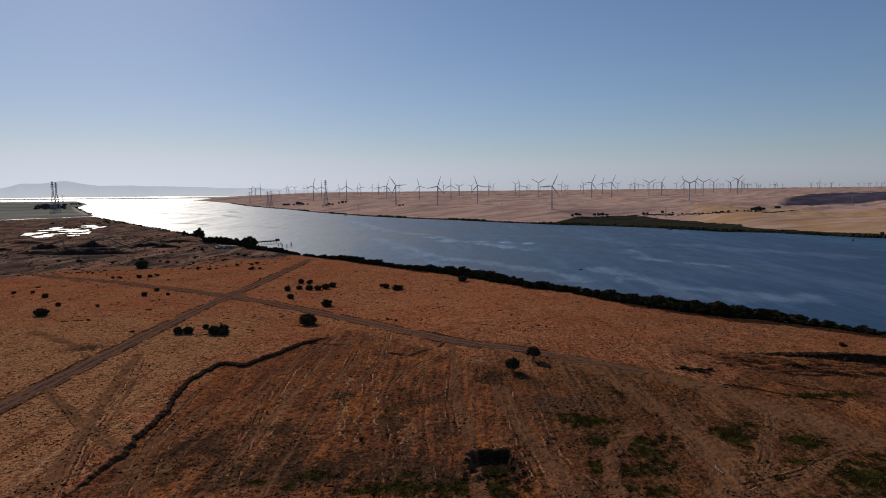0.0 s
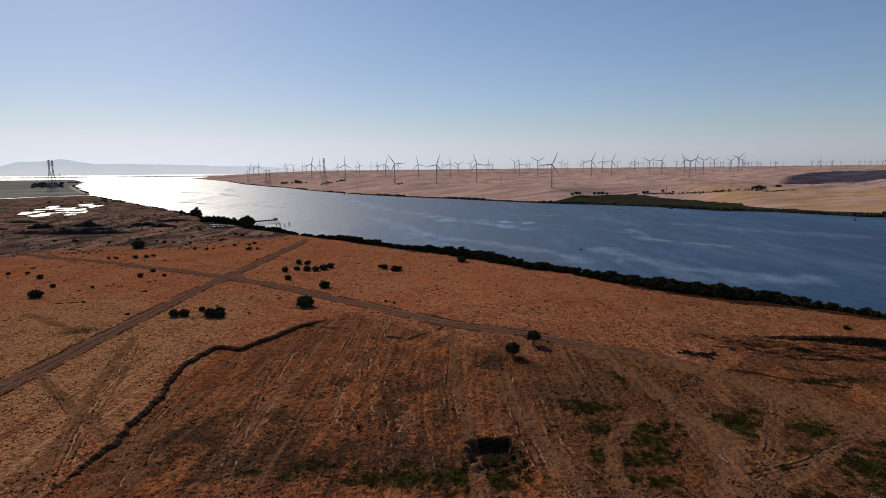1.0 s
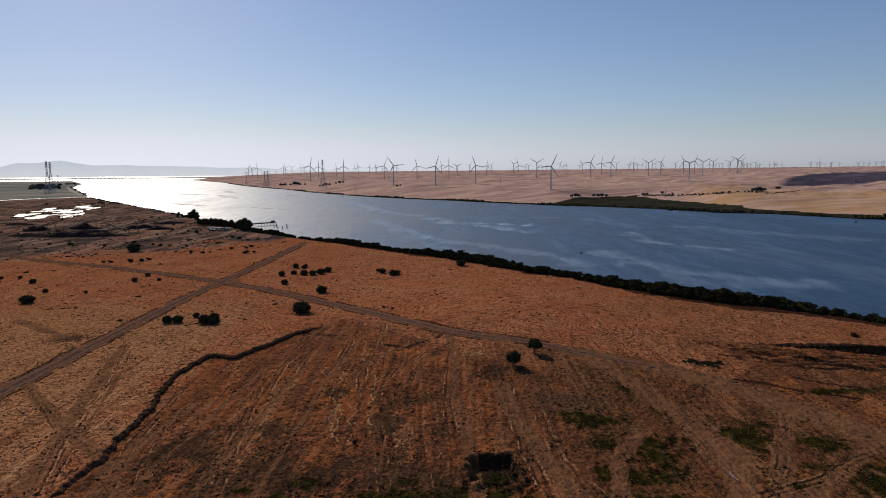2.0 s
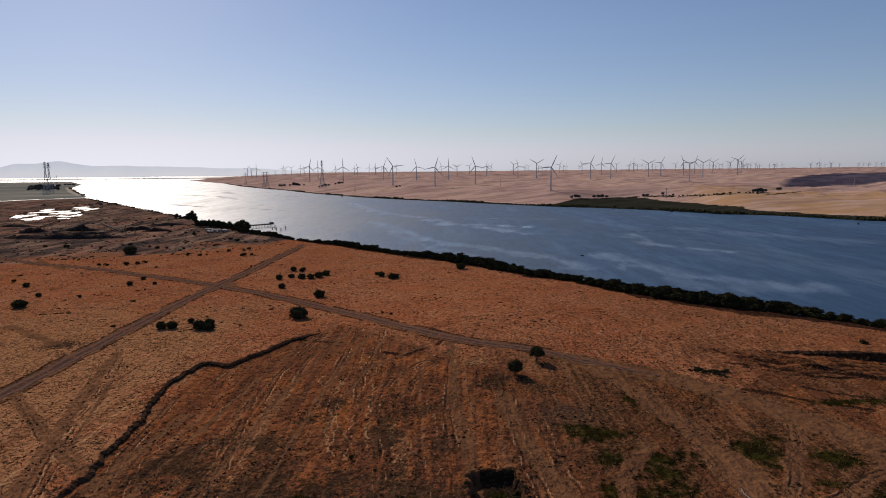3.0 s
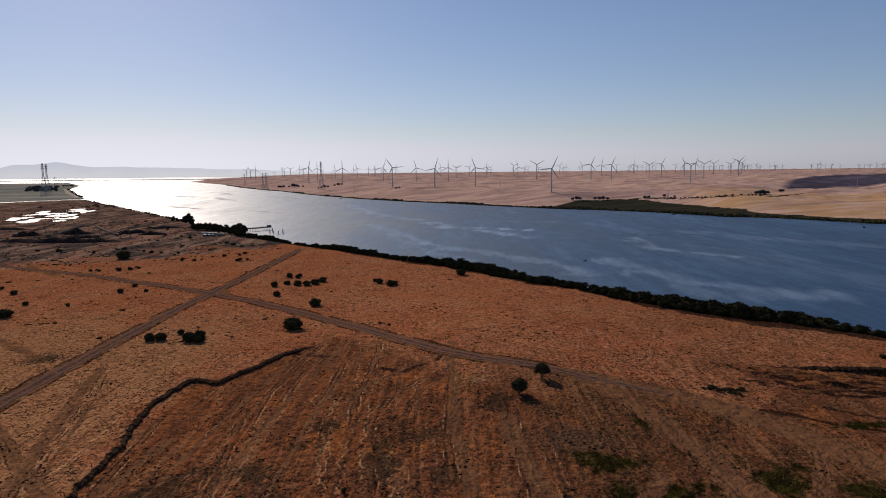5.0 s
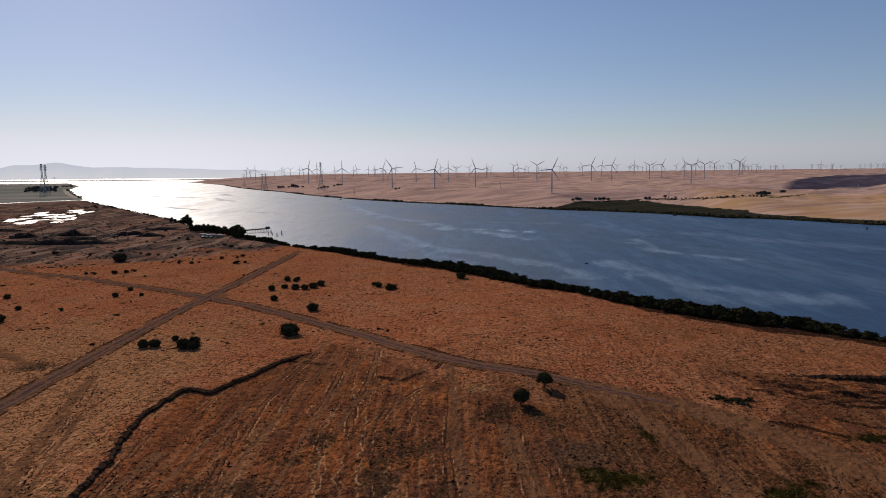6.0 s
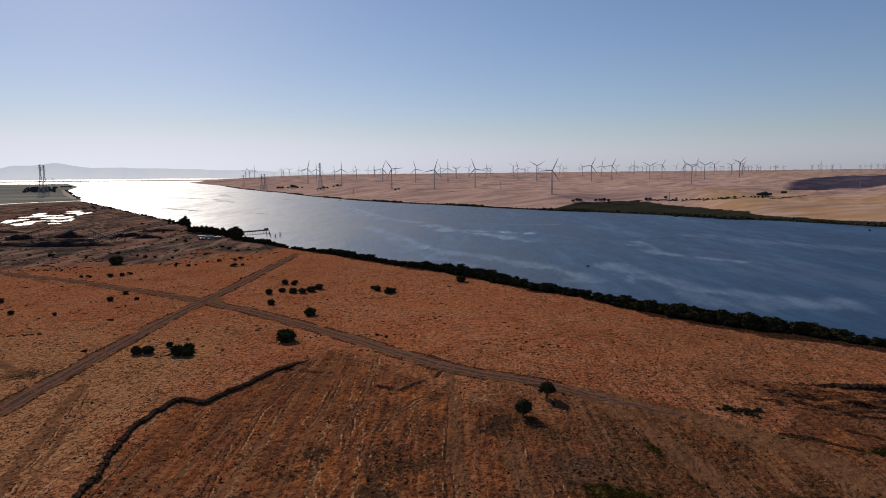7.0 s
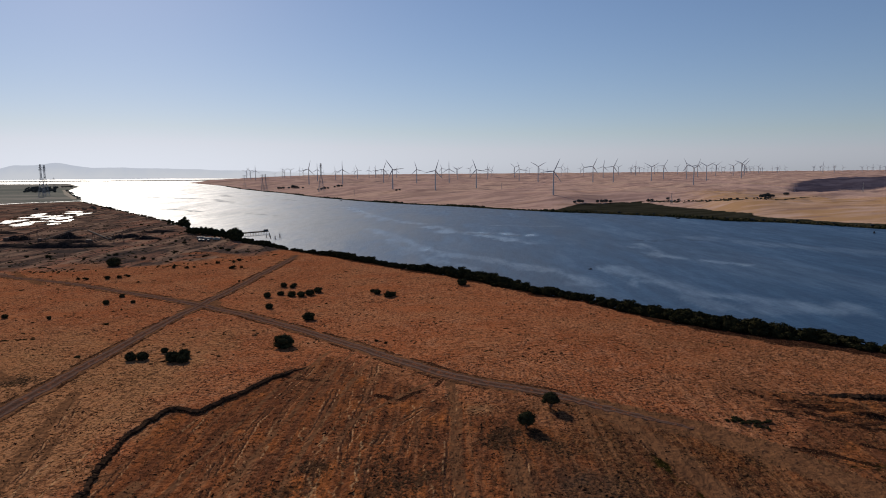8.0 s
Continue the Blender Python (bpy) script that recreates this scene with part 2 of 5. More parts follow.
MARSH_PALE = (0.040, 0.037, 0.026)
MARSH, BURNT, BURNT_GREY = (0.025, 0.024, 0.016), (0.058, 0.048, 0.066), (0.100, 0.086, 0.112)
ISLAND_GREEN, ISLAND_TAN = (0.180, 0.183, 0.150), (0.295, 0.265, 0.220)


def water_material():
    m = Mat("river_water", 0.36)
    m.b.inputs["IOR"].default_value = 1.33
    m.b.inputs["Specular IOR Level"].default_value = 0.64
    lanes = m.noise(0.020, 5, (1.0, 0.16, 1), turn=radians(-48))
    wide = m.noise(0.004, 4, (1.0, 0.35, 1), turn=radians(-44))
    drift = m.ramp(m.math("ADD", m.math("MULTIPLY", lanes, 0.7), m.math("MULTIPLY", wide, 0.3)), 0.53, 0.62, 0, 0.18)
    streaks = m.noise(0.05, 5, (1.0, 0.22, 1), rough=0.65, turn=radians(-58))
    marked = m.attribute("lanes")
    slick = m.math("MAXIMUM", drift, m.math("MULTIPLY", marked[0], m.ramp(streaks, 0.32, 0.56, 0.5, 1.0)))
    # lanes painted paler, for the sky that calm water mirrors
    c = m.mix(slick, (0.019, 0.061, 0.120), (0.170, 0.225, 0.285))
    c = m.mix(m.ramp(m.noise(0.07, 5, (1.0, 0.28, 1), rough=0.7, turn=radians(-70)), 0.40, 0.62, 0, 0.5), c, (0.010, 0.040, 0.098))
    # ripples painted darker, as choppy water mirrors less
    m.colour(m.mix(m.math("MULTIPLY", marked[1], 0.6), c, (0.012, 0.035, 0.075)))
    mottle = m.noise(0.07, 5, (1.0, 0.28, 1), rough=0.7, turn=radians(-70))
    gust = m.math("ADD", m.ramp(mottle, 0.35, 0.65, -0.07, 0.07), m.ramp(m.noise(0.010, 6, (1.0, 0.22, 1), rough=0.65, turn=radians(-62)), 0.40, 0.64, -0.05, 0.14))
    m.t.links.new(m.math("ADD", m.math("ADD", m.ramp(slick, 0, 1, 0.48, 0.30), gust), m.math("MULTIPLY", marked[1], 0.30)), m.b.inputs["Roughness"])
    chop = m.math("ADD", m.noise(0.30, 4, (1, 0.5, 1), turn=radians(20)), m.noise(0.05, 4, (1, 0.4, 1), turn=radians(-20)))
    m.bump(chop, 0.42, 1.0)
    up = m.node("ShaderNodeCombineXYZ", X=0.0, Y=0.0, Z=1.0)
    m.t.links.new(up.outputs[0], m.b.inputs["Normal"].links[0].from_node.inputs["Normal"])
    return m.m


def leaf_material(name, dark, light):
    m = Mat(name, 0.8)
    m.b.inputs["Specular IOR Level"].default_value = 0.0
    m.colour(m.mix(m.ramp(m.island, 0, 1), dark, light))
    return m.m


GROUND = ground_material()
WATER = water_material()
OAK_LEAF = leaf_material("oak_leaves", (0.020, 0.022, 0.012), (0.054, 0.050, 0.024))
SHRUB_LEAF = leaf_material("shrub_leaves", (0.016, 0.018, 0.009), (0.050, 0.042, 0.020))
REED_LEAF = leaf_material("reed_leaves", (0.020, 0.022, 0.010), (0.058, 0.047, 0.024))
# distance haze is mixed into these far leaves as paler grey
FAR_LEAF = leaf_material("haze_grey_leaves", (0.040, 0.044, 0.042), (0.085, 0.086, 0.080))
BARK = two_tone("bark", (0.06, 0.045, 0.035), (0.13, 0.10, 0.08), 6)
STRAW = leaf_material("dry_straw", (0.16, 0.075, 0.03), (0.42, 0.24, 0.10))
CLOD = leaf_material("turned_clods", (0.016, 0.010, 0.007), (0.056, 0.032, 0.019))
TUFT = leaf_material("dark_weed", (0.045, 0.030, 0.016), (0.12, 0.065, 0.03))
# white paint toned down to grey for its backlit look
PAINT_WHITE = two_tone("white_paint", (0.40, 0.41, 0.42), (0.48, 0.48, 0.48), 0.3, 0.5)
STEEL = two_tone("galvanised_steel", (0.22, 0.23, 0.24), (0.34, 0.34, 0.34), 0.5, 0.6)
WOOD = two_tone("weathered_timber", (0.05, 0.04, 0.032), (0.11, 0.088, 0.068), 2.5, 0.9)
# tone lowered past plain earth, so the backlit faces look shaded
SPOIL = two_tone("spoil_earth", (0.028, 0.017, 0.011), (0.078, 0.043, 0.027), 0.9, 0.95, bump=0.5)
GRAVEL = two_tone("dark_gravel", (0.018, 0.014, 0.013), (0.050, 0.037, 0.031), 0.35, 0.95, bump=0.5)
RUST = two_tone("rusty_steel", (0.08, 0.05, 0.04), (0.16, 0.10, 0.075), 1.2, 0.8)
PALE_METAL = two_tone("pale_sheet_metal", (0.20, 0.19, 0.18), (0.30, 0.28, 0.26), 0.8, 0.5)
DARK_PAINT = two_tone("dark_paint", (0.03, 0.035, 0.045), (0.06, 0.06, 0.07), 1.0, 0.5)
RUBBER = two_tone("rubber", (0.02, 0.02, 0.02), (0.035, 0.035, 0.035), 4, 0.85)
PALE_WOOD = two_tone("bleached_wood", (0.36, 0.31, 0.26), (0.52, 0.46, 0.40), 3, 0.85)


def road_material():
    m = Mat("packed_dirt", 0.95)
    m.b.inputs["Specular IOR Level"].default_value = 0.0
    across = m.attribute("across")
    fine, mid = m.noise(1.4, 4), m.noise(0.12, 4)
    rut = m.math("MAXIMUM", across[0], m.ramp(mid, 0.55, 0.75, 0, 0.5))
    c = m.mix(m.ramp(fine, 0.35, 0.65), (0.088, 0.047, 0.034), (0.050, 0.028, 0.020))
    c = m.mix(m.ramp(m.noise(0.7, 4, rough=0.7), 0.52, 0.62, 0, 0.6), c, GRASS_RED)
    c = m.mix(rut, c, m.mix(m.ramp(fine, 0.3, 0.7), (0.190, 0.116, 0.087), (0.120, 0.072, 0.053)))
    m.colour(c)
    m.bump(fine, 0.6, 0.15)
    return m.m


ROAD = road_material()

# ---- the lie of the land ----
EYE_POINT = np.array((0.0, 30.0, 83.0))
NEAR_BANK = [(-6000, 9500), (-3783, 6658), (-2700, 4900), (-2090, 3695), (-1499, 2700), (-1304, 2405), (-1146, 2124), (-920, 1812), (-632, 1423),
             (-553, 1315), (-422, 1127), (-345, 1010), (-270, 912), (-225, 852), (-165, 785), (-138, 757), (-108, 728), (-73, 689), (-41, 649), (-13, 622), (12, 594), (36, 567),
             (56, 535), (75, 511), (93, 493), (108, 473), (121, 450), (135, 433), (146, 416), (171, 394), (194, 377), (213, 358), (222, 346), (262, 292), (310, 225), (420, 60), (700, -260), (1500, -1100), (4000, -3500)]
FAR_BANK = [(-9000, 14000), (-3051, 7311), (-2295, 6098), (-1561, 4692), (-1122, 3689), (-838, 3132), (-701, 2903), (-465, 2405), (-252, 2040),
            (-73, 1800), (17, 1712), (149, 1538), (261, 1418), (338, 1359), (420, 1274), (493, 1151), (560, 1110), (635, 994), (664, 967),
            (900, 700), (1300, 250), (2600, -1200), (5000, -3900)]


def ridge_noise(x, y, size, seed, octaves=4):
    """Smooth rolling noise, about -1 to 1, of features about `size` metres wide."""
    rng = np.random.RandomState(seed)
    total, weight = 0, 0
    for o in range(octaves):
        for k in range(5):
            a, p = rng.uniform(0, 2 * np.pi, 2)
            f = 2 * np.pi / size * 2 ** o * rng.uniform(0.7, 1.3)
            total = total + np.sin((x * np.cos(a) + y * np.sin(a)) * f + p + 1.3 * np.sin((x * np.sin(a) - y * np.cos(a)) * f * 0.6 + 2 * p)) * 0.5 ** o
        weight += 0.5 ** o * 2.2
    return total / weight


def smooth(v):
    v = np.clip(v, 0, 1)
    return v * v * (3 - 2 * v)


def bank_gap(line, x, y, side):
    """Distance from a bank, positive on the land."""
    px, py = np.array(line, float).T
    slope = np.gradient(py, px)
    c = 1 / np.sqrt(1 + np.interp(x, px, slope) ** 2)
    wob = 3.0 * ridge_noise(x, y, 60, 5, 3)
    return side * (y - np.interp(x, px, py)) * c + wob


def line_gap(line, x, y):
    """Distance from a polyline, its sign (left of its run: positive), and how far along it lies (0 to 1)."""
    p = np.array(line, float)
    best = np.full(np.shape(x), 1e9)
    sign, along = np.zeros(np.shape(x)), np.zeros(np.shape(x))
    length = np.concatenate(([0], np.cumsum(np.hypot(*(p[1:] - p[:-1]).T))))
    for k, (a, b) in enumerate(zip(p[:-1], p[1:])):
        d = b - a
        t = np.clip(((x - a[0]) * d[0] + (y - a[1]) * d[1]) / (d @ d), 0, 1)
        gap = np.hypot(x - a[0] - t * d[0], y - a[1] - t * d[1])
        nearer = gap < best
        best = np.where(nearer, gap, best)
        sign = np.where(nearer, np.sign(d[0] * (y - a[1]) - d[1] * (x - a[0])), sign)
        along = np.where(nearer, (length[k] + t * (length[k + 1] - length[k])) / length[-1], along)
    return best, sign, along


def within(poly, x, y, soft):
    """1 inside a polygon, 0 outside, with a soft edge that many metres wide."""
    gap, _, _ = line_gap(poly + poly[:1], x, y)
    return smooth(0.5 + np.where(inside(poly, x, y), gap, -gap) / soft)


def inside(poly, x, y):
    hit = np.zeros(np.shape(x), bool)
    for (ax, ay), (bx, by) in zip(poly, poly[1:] + poly[:1]):
        if ay != by:
            hit ^= ((ay > y) != (by > y)) & (x < (bx - ax) * (y - ay) / (by - ay) + ax)
    return hit


SCARP = [(-58, 330), (-71, 309), (-76, 296), (-83, 284), (-86, 277), (-94, 280), (-98, 281), (-101, 270), (-102, 256), (-100, 236), (-96, 219), (-95, 206), (-95, 195), (-93, 184), (-95, 168), (-96, 140)]
CUT = [(262, 252), (214, 264), (187, 274), (171, 282), (152, 288), (130, 294)]
POND = [(-775, 1167), (-877, 1355), (-919, 1459), (-925, 1545), (-890, 1642), (-800, 1560), (-757, 1400), (-660, 1190), (-705, 1140)]
SLOUGH = [(-1150, 2300), (-1215, 2215), (-1291, 2119), (-1355, 1978), (-1700, 1500), (-2600, 600)]
PIT = (12.6, 174.5)
MAIN_ROAD = [(-158, 120), (-159, 233), (-160, 327), (-160, 424), (-157, 470), (-154, 536), (-152, 615), (-150, 679), (-150, 722)]
CROSS_ROAD = [(-620, 730), (-470, 672), (-390, 611), (-348, 585), (-296, 561), (-245, 528), (-202, 501), (-157, 470), (-115, 436), (-92, 415), (-61, 382), (-41, 358), (-18, 328), (2, 305), (19, 293), (39, 284), (62, 268), (82, 256), (99, 241), (110.5, 222), (120, 204.5), (130, 188), (150, 155), (180, 105)]
SIDE_TRACK = [(46, 280), (57.7, 266), (67.3, 235), (74.8, 205), (77, 180), (73, 163), (66, 149), (60, 120)]


def ground_height(x, y):
    x, y = np.asarray(x, float), np.asarray(y, float)
    near, far = bank_gap(NEAR_BANK, x, y, -1), bank_gap(FAR_BANK, x, y, 1)
    # the near field: a low swell that falls to the bank
    field = 3.2 + 5 * np.exp(-((x - 15) / 75) ** 2 - ((y - 300) / 120) ** 2)
    field += 0.22 * ridge_noise(x, y, 45, 11, 3)
    gap, sign, along = line_gap(SCARP, x, y)
    side = -gap * sign
    rag = side + 0.8 * ridge_noise(x, y, 9, 21, 3)
    lift = 1.40 * smooth(np.minimum(along / 0.08, (1 - along) / 0.25))
    field += lift * smooth((rag + 0.5) / 1.0) * np.exp(-np.maximum(side, 0) / 28)
    gap, sign, along = line_gap(CUT, x, y)
    side = -gap * sign
    rag = side + 0.8 * ridge_noise(x, y, 11, 22, 3)
    lift = 3.4 * smooth((1 - along) / 0.42)
    field += lift * smooth((rag + 0.6) / 1.2) * np.exp(-np.maximum(side, 0) / 35)
    # old terraces under the cut
    under = np.exp(-((gap - 17) / 13) ** 2) * (side < 0) * smooth((x - 105) / 40)
    field += under * 0.95 * ridge_noise(0.25 * x, y + 0.35 * x, 7, 23, 3)
    # ruts and clods where the field was driven over
    rough = smooth((y - 120) / 40) * smooth((330 - y) / 60) * smooth((x + 95) / 15)
    field += rough * (0.16 * ridge_noise(x, 0.07 * y, 3.2, 24, 2) + 0.10 * ridge_noise(x, y, 4.5, 25, 2))
    tilled = np.exp(-((x - 0.5) / 4.5) ** 2 - ((y - 192) / 9) ** 2)
    field += 0.35 * tilled * np.sin((x * 0.9 + 0.35 * y) * 2.4)
    # the pit and its rim
    px, py = x - PIT[0], y - PIT[1]
    r = np.maximum(np.abs(px) / 5.6, np.abs(py) / 6.8) + 0.17 * ridge_noise(x, y, 5, 26, 3)
    field -= 2.5 * smooth((1.08 - r) / 0.2)
    field += 0.8 * np.exp(-((r - 1.35) / 0.22) ** 2) * smooth((4 - py) / 10) * (0.8 + 0.6 * ridge_noise(x, y, 5, 27, 2))
    land = field
    # low flats and the levee island
    flats = smooth((y - 650) / 200)
    land = land * (1 - flats) + flats * (2.6 + 0.5 * ridge_noise(x, y, 160, 12, 3))
    land = np.minimum(land, -0.8 + near * 0.30)
    # northern hills
    hills = 29 * smooth(far / 300) + 18 * smooth((far - 150) / 1700)
    east = smooth((x / np.maximum(y, 1) - 0.42) / 0.14)
    hills *= 1 - 0.40 * east * smooth((1300 - far) / 700)
    hills += smooth((far - 40) / 420) * (3.6 * ridge_noise(x, y * 0.7, 620, 31, 4) + 4.6 * ridge_noise(x, y * 0.8, 210, 32, 4))
    low = np.exp(-(((x - 445) / 155) ** 2 + ((y - 1420) / 255) ** 2) ** 2)
    hills = hills * (1 - 0.9 * low)
    west = smooth((-x / np.maximum(y, 1) - 0.16) / 0.12)
    hills *= 1 - 0.15 * west
    hills = np.minimum(0.8 + hills, -0.8 + np.maximum(far, -9) * 0.20)
    h = np.where(near > far, land, hills)
    # water behind the island, the pond and the slough
    bay = (x < -2400) & (y > 6500 + 0.1 * (x + 3783))
    beyond = (x / np.maximum(y, 1) < -0.335) & (y > 7300)
    strip = smooth(1 - np.abs(y - 9350 - 250 * ridge_noise(x, 0 * y, 3000, 42, 2)) / 800)
    h = np.where(bay | beyond, -2.0 + 8.0 * strip * (y > 7300), h)
    h = np.where(inside(POND, x, y), -0.6 + 0.75 * (ridge_noise(x, y * 0.45, 60, 41, 4) > -0.17), h)
    gap, _, _ = line_gap(SLOUGH, x, y)
    h = np.where(gap < 60, np.minimum(h, -2 + np.maximum(gap - 30, 0) * 0.3), h)
    return np.maximum(h, -4.0)


def drawn_in(p):
    """Distances beyond 3.4 km are drawn in towards the eye, true in angle, to end at 4.7 km."""
    d = p - EYE_POINT
    y = np.maximum(d[:, 1], 1.0)
    s = np.where(y > 3400, (3400 + 1750 * (1 - 3400 / np.maximum(y, 3400))) / y, 1.0)
    return EYE_POINT + d * s[:, None]


def place(x, y, lift=0.0):
    """A point on the ground, drawn in where it lies far off, and the scale there."""
    p = np.array([[x, y, float(ground_height(x, y)) + lift]])
    q = drawn_in(p)[0]
    return Vector(q), float((q[1] - EYE_POINT[1]) / (y - EYE_POINT[1])) if y > 3400 else 1.0


def mesh_object(name, verts, faces, material, smooth_faces=False):
    me = bpy.data.meshes.new(name)
    me.from_pydata([tuple(v) for v in verts] if not isinstance(verts, np.ndarray) else verts.tolist(), [], faces if isinstance(faces, list) else faces.tolist())
    me.materials.append(material)
    if smooth_faces:
        me.polygons.foreach_set("use_smooth", [True] * len(me.polygons))
    me.update()
    return new(name, me)


def sheet(name, rows, columns, height, material):
    """A sheet of ground or water over the plan: rows run across, and spread with distance."""
    yy = np.array(rows)[:, None]
    reach = np.maximum(25 + 0.76 * yy, 140)
    inner = np.linspace(-1, 1, columns)
    xs = inner[None, :] * reach
    wing = np.array((0.06, 0.18, 0.45, 1.0))[None, :]
    edge = reach + wing * (3500 + 0 * reach)
    xs = np.concatenate((-edge[:, ::-1], xs, edge), axis=1)
    ys = np.broadcast_to(yy, xs.shape)
    x, y = xs.ravel(), ys.ravel()
    z = height(x, y)
    v = drawn_in(np.stack((x, y, z), 1))
    n, c = xs.shape
    i = (np.arange(n - 1)[:, None] * c + np.arange(c - 1)[None, :]).ravel()
    faces = np.stack((i, i + 1, i + c + 1, i + c), 1)
    return mesh_object(name, v, faces, material, True), x, y, z


def spaced(start, end, step):
    out, y = [], start
    while y < end:
        out.append(y)
        y += step(y)
    return out + [end]


rows = spaced(-3800, -200, lambda y: 400) + spaced(-150, 120, lambda y: 18) + spaced(128, 2600, lambda y: min(max(0.42, y * y / 95000), 8 if 950 < y < 1750 else 13)) + spaced(2625, 4200, lambda y: 26) + spaced(4300, 13000, lambda y: min(60 + 0.08 * (y - 4300), 150))
ground, gx, gy, gz = sheet("ground", rows, 760, ground_height, GROUND)
tagged(ground, "dry orange-brown grassland with rolling stubble hills beyond the river", "ground", kind="structure")


# where vehicles ran over the field: (line, how deep they cut)
WHEEL_TRACKS = [
    ([(-146, 307), (-130, 261.5), (-120.5, 229), (-114, 203.5), (-108, 187), (-101.6, 170), (-97, 155)], 0.9),
    ([(-142, 303), (-126, 259), (-116.5, 226), (-109, 200), (-103, 182), (-96, 160)], 0.7),
    ([(-160, 256), (-143.6, 236), (-120.5, 208.6), (-104, 192), (-91.4, 184)], 0.8),
    ([(-94, 243.5), (-91.4, 216), (-90, 194), (-85, 174), (-80, 155)], 0.9),
    ([(-88, 232), (-86, 205), (-82, 180), (-76, 155)], 0.6),
    ([(-69.5, 262), (-63, 216), (-60, 197.5), (-58.5, 182.5), (-55, 160)], 0.8),
    ([(-55, 338), (-57, 315), (-59.6, 297), (-63, 264), (-61.5, 231)], 0.9),
    ([(-47, 336), (-52, 305), (-56, 280), (-56, 250)], 0.6),
    ([(-39.4, 336), (-40.5, 292), (-41, 260), (-44, 243)], 0.9),
    ([(-33, 333), (-35, 300), (-34, 268), (-37, 240), (-35, 205)], 0.6),
    ([(-28.5, 332), (-27.6, 288), (-30, 254), (-28, 225)], 0.9),
    ([(-66, 330), (-70, 300), (-73, 272), (-72, 240)], 0.5)]
WHEEL_TRACKS += [
    ([(6, 292), (2.8, 281), (-9, 267.5), (-18, 252), (-22.5, 234), (-22, 214)], 0.95),
    ([(3, 276), (-6, 262), (-11, 246), (-12, 232)], 0.6),
    ([(4.4, 300), (4.2, 293), (2.9, 252), (1.4, 219), (3, 190)], 0.9),
    ([(24, 240), (21.7, 219), (22, 192), (24, 169), (28, 150)], 0.9),
    ([(30, 215), (30, 195), (31, 179), (34, 169), (39, 155)], 0.7),
    ([(-20, 205), (-17, 185), (-14, 160)], 0.6), ([(-8, 205), (-6, 180), (-3, 158)], 0.6),
    ([(56, 268), (60, 262.5), (62.6, 238), (67, 220), (71.6, 201), (72.6, 179), (73, 158)], 0.9),
    ([(108, 214), (98.5, 194), (90, 179), (80, 162)], 0.8), ([(124, 186), (109.4, 179), (95.7, 168.7), (82.5, 163), (70, 158)], 0.8),
    ([(84, 253), (97, 240), (106, 226), (114, 213), (120, 198), (128, 182)], 0.9),
    ([(88, 258), (103, 244), (113, 229), (122, 212), (134, 190)], 0.7)]


